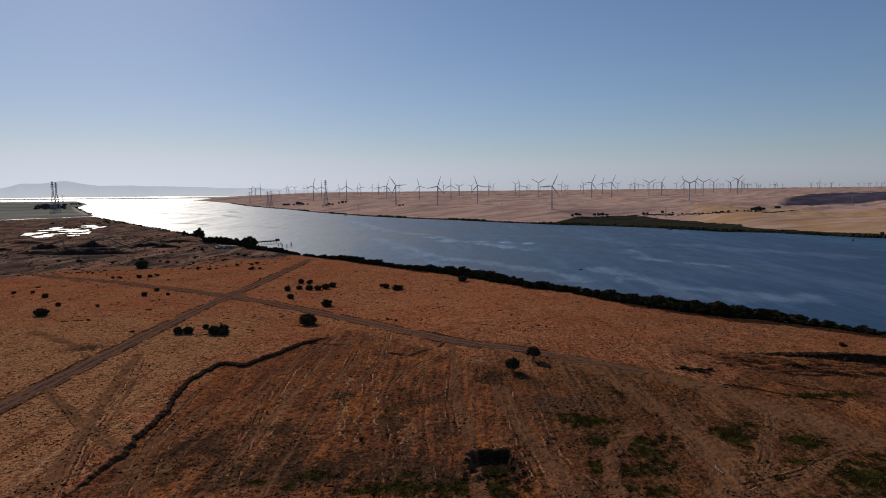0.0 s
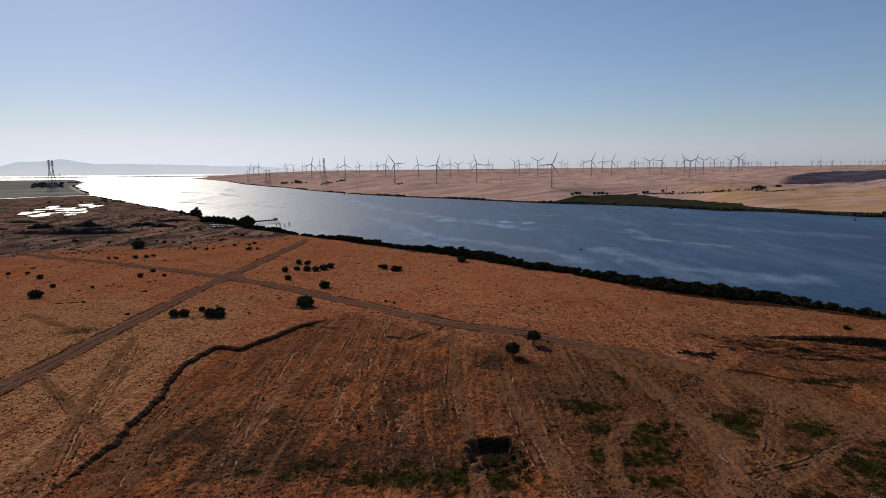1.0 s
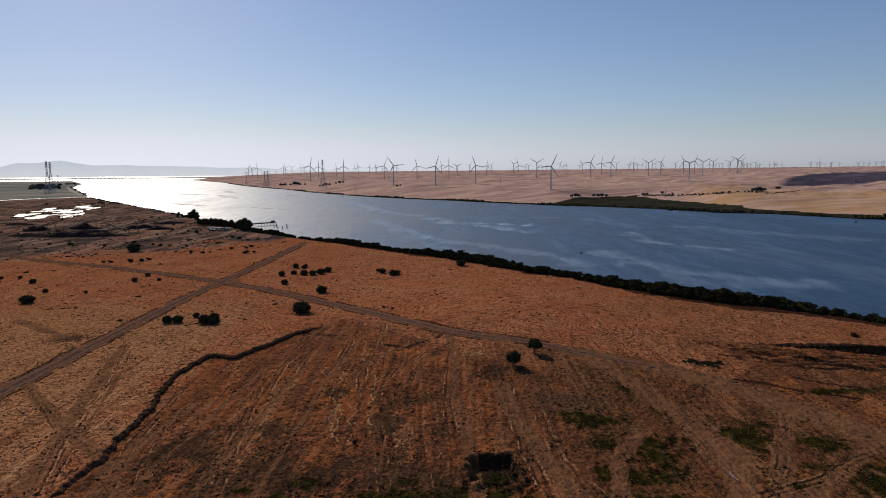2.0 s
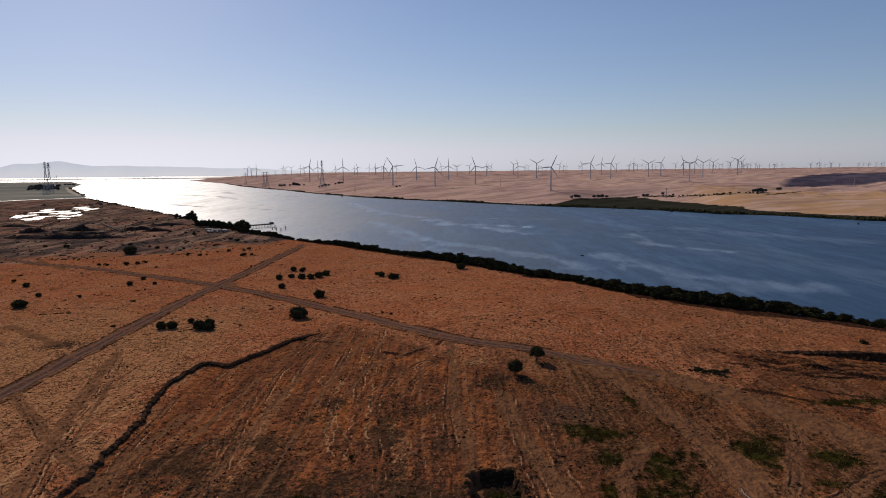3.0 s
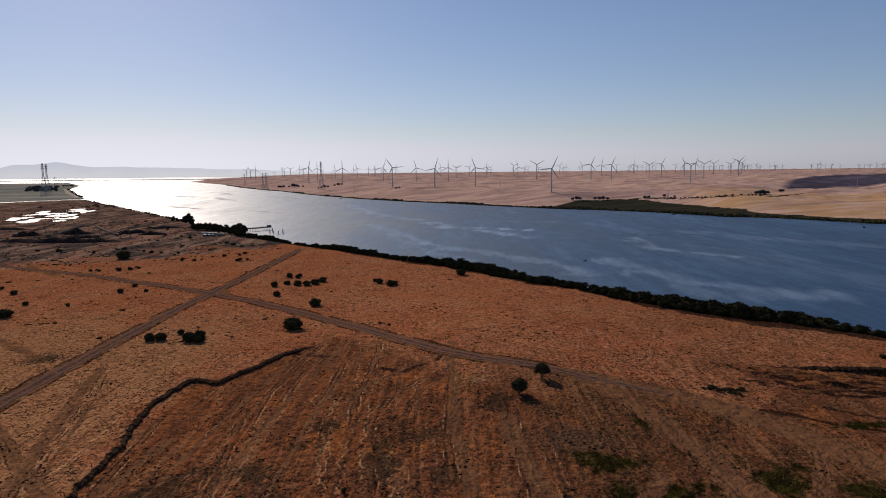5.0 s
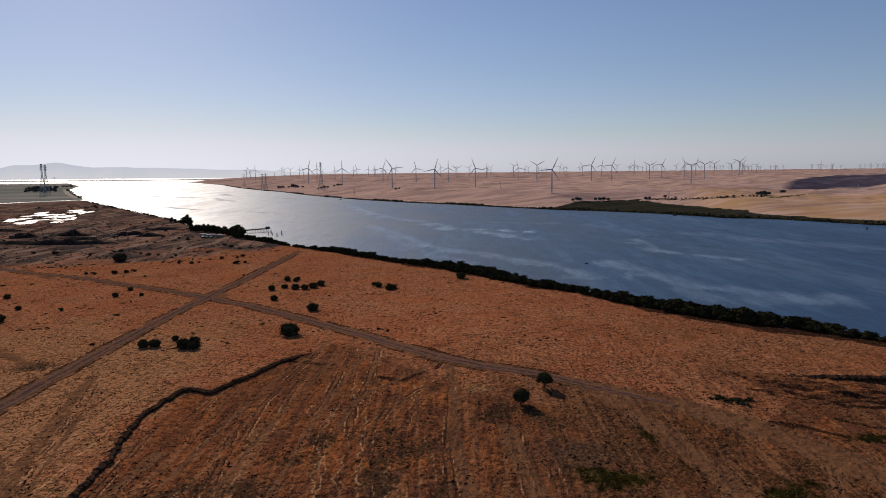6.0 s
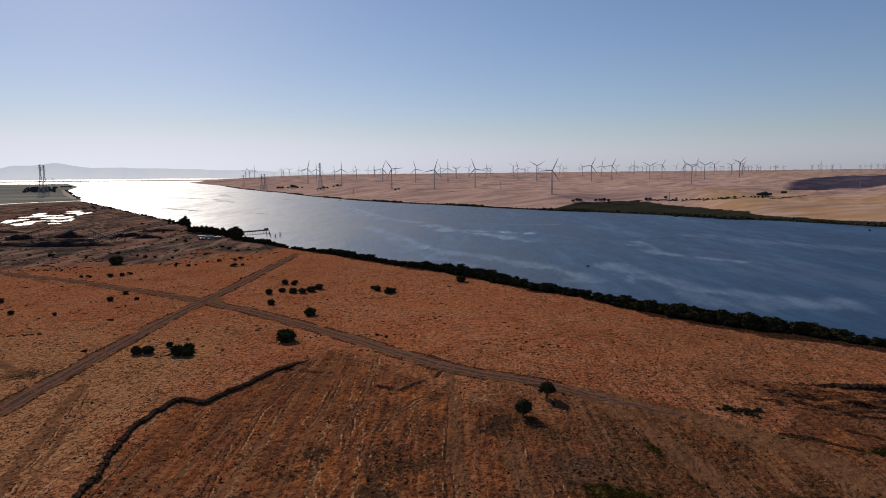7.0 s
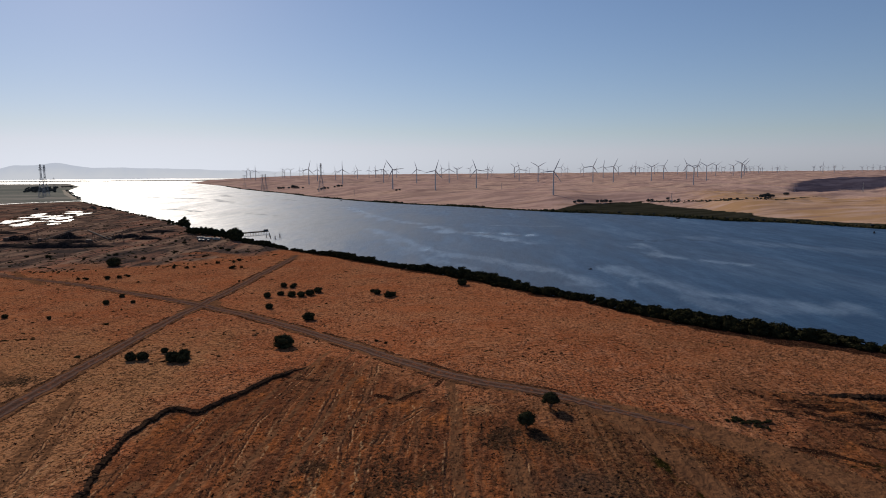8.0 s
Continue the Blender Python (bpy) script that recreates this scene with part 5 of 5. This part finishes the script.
reed_belt()
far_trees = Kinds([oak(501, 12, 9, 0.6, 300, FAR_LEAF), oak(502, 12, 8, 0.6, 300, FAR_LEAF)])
FAR_GROVES = [(-808, 3281, 1.5), (-795, 3270, 1.6), (-780, 3265, 1.5), (-745, 3230, 1.3), (-716, 3192, 2.3), (-700, 3185, 2.0), (-680, 3150, 1.2), (-650, 3110, 1.1), (-520, 2800, 0.9), (-505, 2795, 1.2), (-492, 2790, 1.6), (-478, 2800, 1.2), (-455, 2830, 1.0), (-440, 2840, 1.6), (-425, 2835, 1.1), (-150, 2250, 0.9), (-138, 2245, 0.8),
              (318, 1578, 0.9), (329, 1584, 1.1), (338, 1590, 0.9), (380, 1612, 0.9), (392, 1618, 1.1), (402, 1620, 1.1), (414, 1624, 0.9), (499, 1602, 0.9), (510, 1606, 0.8), (542, 1588, 0.9), (560, 1570, 0.6),
              (728, 1516, 1.0), (736, 1518, 1.3), (744, 1518, 1.4), (752, 1522, 1.2), (760, 1526, 0.9), (846, 1632, 1.1), (856, 1640, 0.9), (700, 1480, 0.5), (700, 1000, 0.7), (690, 1010, 0.6)]
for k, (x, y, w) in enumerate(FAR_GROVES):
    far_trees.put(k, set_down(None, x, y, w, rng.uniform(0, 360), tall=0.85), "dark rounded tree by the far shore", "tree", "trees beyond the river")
CREEK = np.array([(505, 1604), (545, 1560), (576, 1515), (600, 1450), (625, 1405), (671, 1390), (715, 1450), (740, 1518)], float)
for k in range(44):
    f = k / 43 * (len(CREEK) - 1)
    x, y = np.interp(f, range(len(CREEK)), CREEK[:, 0]), np.interp(f, range(len(CREEK)), CREEK[:, 1])
    far_trees.put(k, set_down(None, float(x) + rng.uniform(-4, 4), float(y) + rng.uniform(-4, 4), rng.uniform(0.3, 0.6), rng.uniform(0, 360), tall=0.75), "low dark bush along the creek", "bush", "bushes along the creek")
for k in range(34):
    x = 690 - k * 14 + rng.uniform(-5, 5)
    far_trees.put(k, set_down(None, x + 6, float(np.interp(x, fx, fy)) + 9 + rng.uniform(-4, 5), rng.uniform(0.35, 0.75), rng.uniform(0, 360), tall=0.8), "low dark willow at the water's edge", "tree", "willows on the far shore")
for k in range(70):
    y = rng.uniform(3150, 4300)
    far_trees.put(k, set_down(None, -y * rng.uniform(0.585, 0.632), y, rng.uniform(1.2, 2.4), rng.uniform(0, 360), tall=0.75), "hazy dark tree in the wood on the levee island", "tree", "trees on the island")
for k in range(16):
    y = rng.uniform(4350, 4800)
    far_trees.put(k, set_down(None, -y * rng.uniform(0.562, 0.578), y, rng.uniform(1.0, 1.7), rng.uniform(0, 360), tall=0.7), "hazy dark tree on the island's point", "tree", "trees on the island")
for k in range(64):
    f = k / 63
    far_trees.put(k, set_down(None, -1290 - 800 * f + rng.uniform(-6, 10), 2360 + 1320 * f + rng.uniform(-20, 5), rng.uniform(0.5, 1.0), rng.uniform(0, 360), tall=0.6), "low dark scrub on the levee slope", "tree", "scrub on the levee")
for k in range(26):
    f = rng.uniform(0, 1)
    far_trees.put(k, set_down(None, -1010 + 60 * rng.uniform(-1, 1) + 260 * f, 1690 - 60 * f + rng.uniform(-40, 60), rng.uniform(0.4, 0.9), rng.uniform(0, 360), tall=0.7), "dark scrub tree round the pond", "tree", "scrub round the pond")
far_trees.finish()


# ---- the landing: pier, sheds and vehicles ----
def pier():
    thing = new("pier")
    ax, ay, bx, by = -284, 957, -252, 990
    n = 9
    d = Vector((bx - ax, by - ay, 0)).normalized()
    side = Vector((-d.y, d.x, 0))
    length = math.hypot(bx - ax, by - ay)
    bm = bmesh.new()
    block(bm, (ax + d.x * length / 2, ay + d.y * length / 2, 4.3), (length, 5, 1.3), math.degrees(math.atan2(d.y, d.x)), 0.1)
    part("deck", bm, WOOD, thing, "grey timber deck")
    for k in range(n):
        for sd in (-2, 2):
            p = Vector((ax, ay, 0)) + d * length * (k + 0.3) / n + side * sd
            bm = bmesh.new()
            rod(bm, (p.x, p.y, -3), (p.x, p.y, 4.1), 0.28, 0.24, 8)
            part("pile", bm, WOOD, thing)
    for k in (-1, 1):
        bm = bmesh.new()
        a, b = Vector((ax, ay, 5.6)) + side * 2.3 * k, Vector((bx, by, 5.6)) + side * 2.3 * k
        rod(bm, a, b, 0.07, 0.07, 5)
        for j in range(12):
            q = a.lerp(b, j / 11)
            rod(bm, (q.x, q.y, 4.5), (q.x, q.y, 5.6), 0.06, 0.06, 5)
        part("railing", bm, RUST, thing)
    bm = bmesh.new()
    block(bm, (bx - 2, by - 2, 6.0), (5, 4, 2.6), 46, 0.15)
    part("pump_house", bm, DARK_PAINT, thing, "small dark shed at the head")
    tagged(thing, "old timber pier on piles reaching into the river", "pier")


pier()


def mooring_post():
    post = new("mooring_pile")
    bm = bmesh.new()
    for k in range(3):
        a = k * 2.1
        rod(bm, (math.cos(a) * 0.9, math.sin(a) * 0.9, -3), (math.cos(a) * 0.25, math.sin(a) * 0.25, 5.5), 0.28, 0.24, 7)
    part("piles", bm, WOOD, post)
    bm = bmesh.new()
    rod(bm, (0, 0, 4.6), (0, 0, 5.2), 0.62, 0.62, 10)
    part("band", bm, RUST, post)
    return post


posts = Kinds([mooring_post()])
for x, y, s in ((-239, 935, 0.7), (-231, 925, 0.8), (-222, 915, 0.9), (-240, 953, 1.0), (-220, 932, 1.1), (-385, 2230, 1.3), (-178, 2110, 1.0), (-300, 2100, 0.8)):
    posts.put(0, pose(x, y, 0, 0, 0, 37 * x) @ Matrix.Diagonal((s, s, s, 1)), "cluster of dark timber mooring piles in the water", "mooring pile", "mooring piles")


def trailer(kind):
    thing = new("trailer" if kind else "parked_truck")
    bm = bmesh.new()
    if kind:
        block(bm, (0, 0, 1.9), (11, 2.6, 2.5), 0, 0.12)
    else:
        block(bm, (-0.8, 0, 1.7), (5.2, 2.3, 1.7), 0, 0.12)
        block(bm, (2.7, 0, 1.4), (1.9, 2.2, 1.9), 0, 0.3)
    part("body", bm, PALE_METAL if kind else DARK_PAINT, thing)
    bm = bmesh.new()
    block(bm, (0, 0, 0.62), (9 if kind else 6.4, 1.2, 0.24), 0, 0.03)
    part("chassis", bm, RUST, thing)
    for x in ((-3.4, -2.3, 3.6) if kind else (-2.2, 2.4)):
        for y in (-1.05, 1.05):
            bm = bmesh.new()
            rod(bm, (x, y - 0.16, 0.5), (x, y + 0.16, 0.5), 0.5, 0.5, 14)
            wheel = part("wheel", bm, RUBBER, thing)
            bm = bmesh.new()
            rod(bm, (x, y - 0.18, 0.5), (x, y + 0.18, 0.5), 0.24, 0.24, 10)
            part("rim", bm, PALE_METAL, wheel)
    return thing


pale_trailers, trucks = Kinds([trailer(1)]), Kinds([trailer(0)])
for x, y, turn in ((-318, 905, -10), (-305, 896, 5), (-291, 888, -20)):
    pale_trailers.put(0, set_down(None, x, y, 1.0, turn), "pale box trailer parked on bare ground beside the trees", "trailer", "trailers by the landing")
for x, y, turn in ((-307, 874, 70), (-302, 873, 85), (-296, 872, 95), (-310, 880, 80)):
    trucks.put(0, set_down(None, x, y, 1.0, turn), "dark truck parked in front of the tree row", "truck", "trucks by the landing")


# ---- spoil heaps and conveyors of the gravel yard ----
def heap(seed, length, width, height):
    rng = np.random.RandomState(seed)
    nx, ny = 40, 18
    verts, faces = [], []
    for j in range(ny):
        for i in range(nx):
            u, v = i / (nx - 1) * 2 - 1, j / (ny - 1) * 2 - 1
            r = math.sqrt((u * 1.02) ** 2 + v * v)
            n = float(ridge_noise(np.array(u * length / 2 + seed * 31), np.array(v * width / 2), 9, seed, 3))
            n2 = float(ridge_noise(np.array(u * length / 2), np.array(v * 3.0), 22, seed + 1, 2))
            verts.append((u * length / 2, v * width / 2, -0.6 + height * max(0.0, 1 - r ** 1.5) ** 0.8 * (1 + 0.35 * n2) + 0.5 * n * (r < 1)))
    for j in range(ny - 1):
        for i in range(nx - 1):
            k = j * nx + i
            faces.append((k, k + 1, k + nx + 1, k + nx))
    return mesh_object("earth_mound", verts, faces, GRAVEL, True)


HEAPS = [(-452, 822, 128, 24, 6.2, 4), (-525, 835, 66, 22, 4.2, -4), (-560, 905, 40, 20, 6.5, 20), (-505, 925, 48, 20, 7.2, 0), (-430, 930, 44, 18, 6.0, 10), (-470, 880, 56, 18, 4.2, -8), (-390, 905, 40, 16, 4.4, 5), (-610, 880, 46, 18, 4.2, 0), (-650, 1010, 62, 22, 3.6, 0), (-420, 1010, 74, 20, 3.4, 6)]
for k, (x, y, a, b, h, turn) in enumerate(HEAPS):
    ob = heap(600 + k, a, b, h)
    ob.matrix_basis = set_down(None, x, y, 1.0, turn)
    tagged(ob, "dark uneven heap of dug earth and gravel", "mound", "heaps of the gravel yard")


def conveyor():
    thing = new("gravel_conveyor")
    bm = bmesh.new()
    for sy in (-0.9, 0.9):
        rod(bm, (-16, sy, 0.8), (16, sy, 10.5), 0.22, 0.22, 4)
        rod(bm, (-14, sy, 0.2), (16, sy, 9.2), 0.16, 0.16, 4)
        for k in range(14):
            a = -14 + k * 2.2
            rod(bm, (a, sy, 0.8 + (a + 16) * 0.303), (a + 1.1, sy, (a + 15) * 0.3), 0.1, 0.1, 4)
    part("boom", bm, RUST, thing)
    bm = bmesh.new()
    bmesh.ops.create_cube(bm, size=1.0, matrix=Matrix.Translation((0, 0, 5.9)) @ pose(0, 0, 0, 0, -16.9, 0) @ Matrix.Diagonal((33, 1.5, 0.16, 1)))
    part("belt", bm, RUBBER, thing)
    for k, x in enumerate((2.0, 8.0)):
        bm = bmesh.new()
        z = 0.5 + (x + 16) * 0.303
        for sy in (-1.8, 1.8):
            rod(bm, (x + 1.5 * k, sy, -0.5), (x, sy * 0.45, z), 0.2, 0.16, 6)
        part("support_leg", bm, RUST, thing)
    bm = bmesh.new()
    block(bm, (-16, 0, 1.6), (4, 3, 2.6), 0, 0.3)
    part("hopper", bm, RUST, thing)
    return thing


belts = Kinds([conveyor()])
for x, y, s, turn in ((-545, 900, 1.5, 12), (-418, 868, 1.6, 14), (-452, 905, 1.2, 160), (-500, 895, 1.3, 30)):
    belts.put(0, set_down(None, x, y, s, turn), "rusty inclined gravel conveyor among earth heaps", "conveyor", "conveyors of the gravel yard")


bramble = Kinds([shrub(701, 3.4, 1.6, 160), shrub(702, 3.4, 1.3, 160)])

# ---- on the water ----
def skiff():
    boat = new("small_boat")
    stations = [(-2.2, 0.75, 0.0), (-1.0, 0.9, -0.05), (0.6, 0.82, 0.0), (1.7, 0.45, 0.12), (2.3, 0.06, 0.25)]
    verts, faces = [], []
    for x, w, up in stations:
        for dy, dz in ((-w, 0.65 + up), (-w * 0.8, -0.05 + up), (0, -0.2 + up), (w * 0.8, -0.05 + up), (w, 0.65 + up), (w * 0.85, 0.6 + up), (0, 0.1 + up), (-w * 0.85, 0.6 + up)):
            verts.append((x, dy, dz))
    for s in range(len(stations) - 1):
        for e in range(8):
            f = (e + 1) % 8
            faces.append((s * 8 + e, s * 8 + f, s * 8 + 8 + f, s * 8 + 8 + e))
    faces += [tuple(range(8)), tuple(range(39, 31, -1))]
    part("hull", (verts, faces), DARK_PAINT, boat, "dark open hull")
    bm = bmesh.new()
    block(bm, (-0.9, 0, 0.48), (0.3, 1.5, 0.06))
    part("thwart", bm, WOOD, boat)
    bm = bmesh.new()
    block(bm, (-2.4, 0, 0.55), (0.35, 0.35, 0.9), 0, 0.08)
    part("outboard_motor", bm, RUBBER, boat)
    bm = bmesh.new()
    block(bm, (0.3, 0, 1.15), (1.2, 1.1, 0.9), 0, 0.15)
    part("cuddy", bm, DARK_PAINT, boat)
    return boat


boats = Kinds([skiff()])
for x, y, s, turn in ((134.5, 628, 0.75, 10), (430, 1215, 1.6, 20), (590, 925, 1.5, 60), (-310, 2060, 1.6, 0)):
    boats.put(0, pose(x, y, 0, 0, 0, turn) @ Matrix.Diagonal((s, s, s, 1)), "small dark boat lying still on the river", "boat", "boats on the river")


for k in range(10):
    bush = bramble.put(k, set_down(None, -229 + 1.6 * k + rng.uniform(-1, 1), 383 + 0.5 * k + rng.uniform(-2, 2), rng.uniform(0.5, 0.9), rng.uniform(0, 360), tall=0.5), "flat heap of dead brush on the field", "brush heap", "brush heap on the field")
for k, (x, y) in enumerate([(-287.9, 533.2), (-312.9, 530.3), (-330.1, 522.7), (-236.8, 437.5), (-170.8, 351.3), (-192.2, 417.7)]):
    bramble.put(k, set_down(None, x, y, rng.uniform(0.9, 1.7), rng.uniform(0, 360), tall=0.45), "low dark weeds on the dry field", "bush", "bushes in the field")

for k in range(11):
    a = math.pi * (0.95 + 1.1 * k / 10)
    bramble.put(k, set_down(None, PIT[0] + 7.0 * math.cos(a) + rng.uniform(-0.6, 0.6), PIT[1] + 8.6 * math.sin(a) + rng.uniform(-0.6, 0.6), rng.uniform(0.35, 0.7), rng.uniform(0, 360), tall=0.6), "dark weeds round the rim of the pit", "bush", "weeds round the pit")

# ---- small stuff on the near field ----
def branch():
    thing = new("fallen_branch")
    bm = bmesh.new()
    rod(bm, (0, 0, 0.15), (2.4, 0.3, 0.35), 0.13, 0.08, 6)
    rod(bm, (2.4, 0.3, 0.35), (3.6, -0.2, 0.5), 0.08, 0.03, 6)
    part("limb", bm, PALE_WOOD, thing)
    bm = bmesh.new()
    rod(bm, (1.2, 0.15, 0.25), (2.0, 1.2, 0.7), 0.06, 0.02, 5)
    rod(bm, (2.0, 0.25, 0.3), (2.8, -0.9, 0.5), 0.05, 0.02, 5)
    part("twigs", bm, PALE_WOOD, thing)
    return thing


limbs = Kinds([branch()])
for x, y, s, turn in ((73.2, 167.5, 1.0, 100), (72.4, 170.5, 0.7, 60), (98, 150, 0.8, 10)):
    limbs.put(0, set_down(None, x, y, s, turn), "bleached fallen branch lying on bare soil", "branch", "fallen branches")


def tufts(name, count, box, size, material, label, seed, keep):
    """Grass or weed tufts: a few bent blades each, in one mesh."""
    rng = np.random.RandomState(seed)
    x, y = rng.uniform(box[0], box[1], count), rng.uniform(box[2], box[3], count)
    patchy = np.clip(0.4 + 0.9 * ridge_noise(x, y, 26, seed, 4), 0.05, 1) * smooth((box[3] - y) / 220)
    ok = keep(x, y) & (rng.uniform(0, 1, count) < patchy)
    x, y = x[ok], y[ok]
    z = ground_height(x, y)
    n, blades = len(x), 3
    verts = np.zeros((n, blades, 3, 3))
    for b in range(blades):
        a = rng.uniform(0, 2 * np.pi, n)
        h = size * rng.uniform(0.5, 1.2, n)
        w = size * rng.uniform(0.25, 0.5, n)
        ox, oy = rng.normal(0, size * 0.3, n), rng.normal(0, size * 0.3, n)
        for k, (dx, up) in enumerate(((-1, -0.1), (1, -0.1), (0.2, 1))):
            lean = size * 0.4 * up
            verts[:, b, k] = np.stack((x + ox + np.cos(a) * w * dx - np.sin(a) * lean, y + oy + np.sin(a) * w * dx + np.cos(a) * lean, z + h * up), 1)
    ob = mesh_object(name, verts.reshape(-1, 3), np.arange(n * blades * 3).reshape(-1, 3), material)
    tagged(ob, label, "grass", kind="stuff")


def off_road(x, y):
    near = bank_gap(NEAR_BANK, x, y, -1) > 17
    for line, half in ((MAIN_ROAD, 4.5), (CROSS_ROAD, 4.0), (SIDE_TRACK, 3.0)):
        near &= line_gap(line, x, y)[0] > half
    return near & (np.abs(x) < 25 + 0.78 * y)


tufts("dry_grass", 120000, (-300, 260, 150, 480), 0.32, STRAW, "short dry straw-coloured grass tufts over the field", 91, off_road)
tufts("dark_weeds", 60000, (-260, 240, 150, 460), 0.30, TUFT, "scattered dark dried weeds on the field", 92, off_road)


# ---- raw earth faces of the scarp and the cut ----
def earth_face(name, line, wander, noise_size, seed, tall, label):
    p = np.array(line, float)
    d = np.concatenate(([0], np.cumsum(np.hypot(*(p[1:] - p[:-1]).T))))
    s = np.arange(0, d[-1], 0.4)
    q = np.stack((np.interp(s, d, p[:, 0]), np.interp(s, d, p[:, 1])), 1)
    t = np.gradient(q, axis=0)
    for _ in range(4):
        t[1:-1] = (t[:-2] + t[1:-1] * 2 + t[2:]) / 4
    t /= np.hypot(*t.T)[:, None]
    left = np.stack((-t[:, 1], t[:, 0]), 1)
    off = 0.3 + wander * ridge_noise(q[:, 0], q[:, 1], noise_size, seed, 3)
    rows_up = 5
    verts = []
    rng = np.random.RandomState(seed)
    top = ground_height(*(q + left * (off - 1.3)[:, None]).T)
    low = ground_height(*(q + left * (off + 1.2)[:, None]).T)
    fade = smooth(np.minimum(s / 8, (d[-1] - s) / (0.42 * d[-1])))
    for k in range(rows_up):
        f = k / (rows_up - 1)
        bulge = off + 0.55 - 0.25 * f + rng.normal(0, 0.2, len(s)) + (0.22 if k == rows_up - 1 else 0)
        xy = q + left * bulge[:, None]
        z = low - 0.3 + (np.maximum(top - low, 0) * fade * tall + 0.32) * f
        verts.append(np.stack((xy[:, 0], xy[:, 1], z), 1))
    back = q + left * (off - 0.9)[:, None]
    verts.append(np.stack((back[:, 0], back[:, 1], ground_height(back[:, 0], back[:, 1]) - 0.02), 1))
    n = len(s)
    i = (np.arange(rows_up)[:, None] * n + np.arange(n - 1)[None, :]).ravel()
    ob = mesh_object(name, np.concatenate(verts), np.stack((i, i + 1, i + n + 1, i + n), 1), SPOIL)
    tagged(ob, label, "earth bank", kind="structure")


earth_face("scarp_face", SCARP, 0.8, 9, 21, 0.62, "dark eroded earth face of a low winding ledge")
earth_face("cut_face", CUT, 0.8, 11, 22, 1.0, "dark dug earth face below the field's edge")


# ---- low growth that speckles the ground farther out ----
def low_growth(name, label, count, seed, spot, width, height, material):
    """Flat clumps of weeds or rushes, in one mesh; spot gives a place or None."""
    rng = np.random.RandomState(seed)
    places = [p for p in (spot(rng) for _ in range(count)) if p]
    xs, ys = np.array(places).T
    zs = ground_height(xs, ys)
    verts, faces = [], []
    for x, y, z in zip(xs, ys, zs):
        r, h, a0 = width * rng.uniform(0.35, 1.0) ** 1.4 * 1.3, height * rng.uniform(0.5, 1.3), rng.uniform(0, 6)
        long = rng.uniform(0.8, 3.2)
        i, ring = len(verts), 6
        for up, shrink in ((-0.3, 1.0), (0.6, 0.75)):
            for j in range(ring):
                a = 2 * math.pi * j / ring
                dx, dy = math.cos(a) * r * long * shrink * rng.uniform(0.7, 1.2), math.sin(a) * r * shrink * rng.uniform(0.7, 1.2)
                verts.append((x + dx * math.cos(a0) - dy * math.sin(a0), y + dx * math.sin(a0) + dy * math.cos(a0), z + up * h * rng.uniform(0.7, 1.3)))
        verts.append((x, y, z + h))
        for j in range(ring):
            n = (j + 1) % ring
            faces.append((i + j, i + n, i + ring + n, i + ring + j))
            faces.append((i + ring + j, i + ring + n, i + 2 * ring))
    tagged(mesh_object(name, verts, faces, material), label, "weeds", kind="stuff")


def on_flats(rng):
    y = rng.uniform(600, 1650)
    x = rng.uniform(-0.72 * y, -170)
    if y > np.interp(x, px, py) - 25 or y < 575 + 0.5 * (x + 300) + 40 or inside(POND, np.array(x), np.array(y)):
        return None
    return (x, y) if rng.uniform() < 0.12 + 1.3 * max(0.0, float(ridge_noise(np.array(x), np.array(y * 2.0), 90, 55, 4))) else None


def on_field(rng):
    y = rng.uniform(330, 720)
    x = rng.uniform(-0.68 * y, 150)
    if y > np.interp(x, px, py) - 24:
        return None
    if min(line_gap(MAIN_ROAD, np.array(x), np.array(y))[0], line_gap(CROSS_ROAD, np.array(x), np.array(y))[0]) < 5:
        return None
    return (x, y) if rng.uniform() < 0.25 + 0.7 * float(ridge_noise(np.array(x), np.array(y), 50, 56, 3)) else None


def in_pond(rng):
    x, y = rng.uniform(-930, -650), rng.uniform(1130, 1650)
    if not inside(POND, np.array(x), np.array(y)):
        return None
    return (x, y) if rng.uniform() < 0.3 + 0.8 * float(ridge_noise(np.array(x), np.array(y * 0.45), 60, 41, 3)) else None


low_growth("flats_scrub", "low dark scrub and rushes over the brown flats", 7500, 81, on_flats, 1.05, 0.8, SHRUB_LEAF)
low_growth("field_weeds", "small dark weeds dotted over the dry field", 5200, 82, on_field, 0.55, 0.42, TUFT)
low_growth("pond_rushes", "dark rushes standing in the shallow pond", 900, 83, in_pond, 3.0, 1.0, SHRUB_LEAF)


def on_soil(rng):
    y = 148 + 190 * rng.uniform() ** 1.3
    x = rng.uniform(-25 - 0.66 * y, min(25 + 0.66 * y, 150))
    if min(line_gap(MAIN_ROAD, np.array(x), np.array(y))[0], line_gap(CROSS_ROAD, np.array(x), np.array(y))[0]) < 6:
        return None
    return (x, y) if rng.uniform() < 0.38 + 0.9 * float(ridge_noise(np.array(x), np.array(y), 34, 57, 3)) else None


low_growth("turned_clods", "dark clods and withered weeds over the driven field", 11000, 84, on_soil, 0.25, 0.24, CLOD)
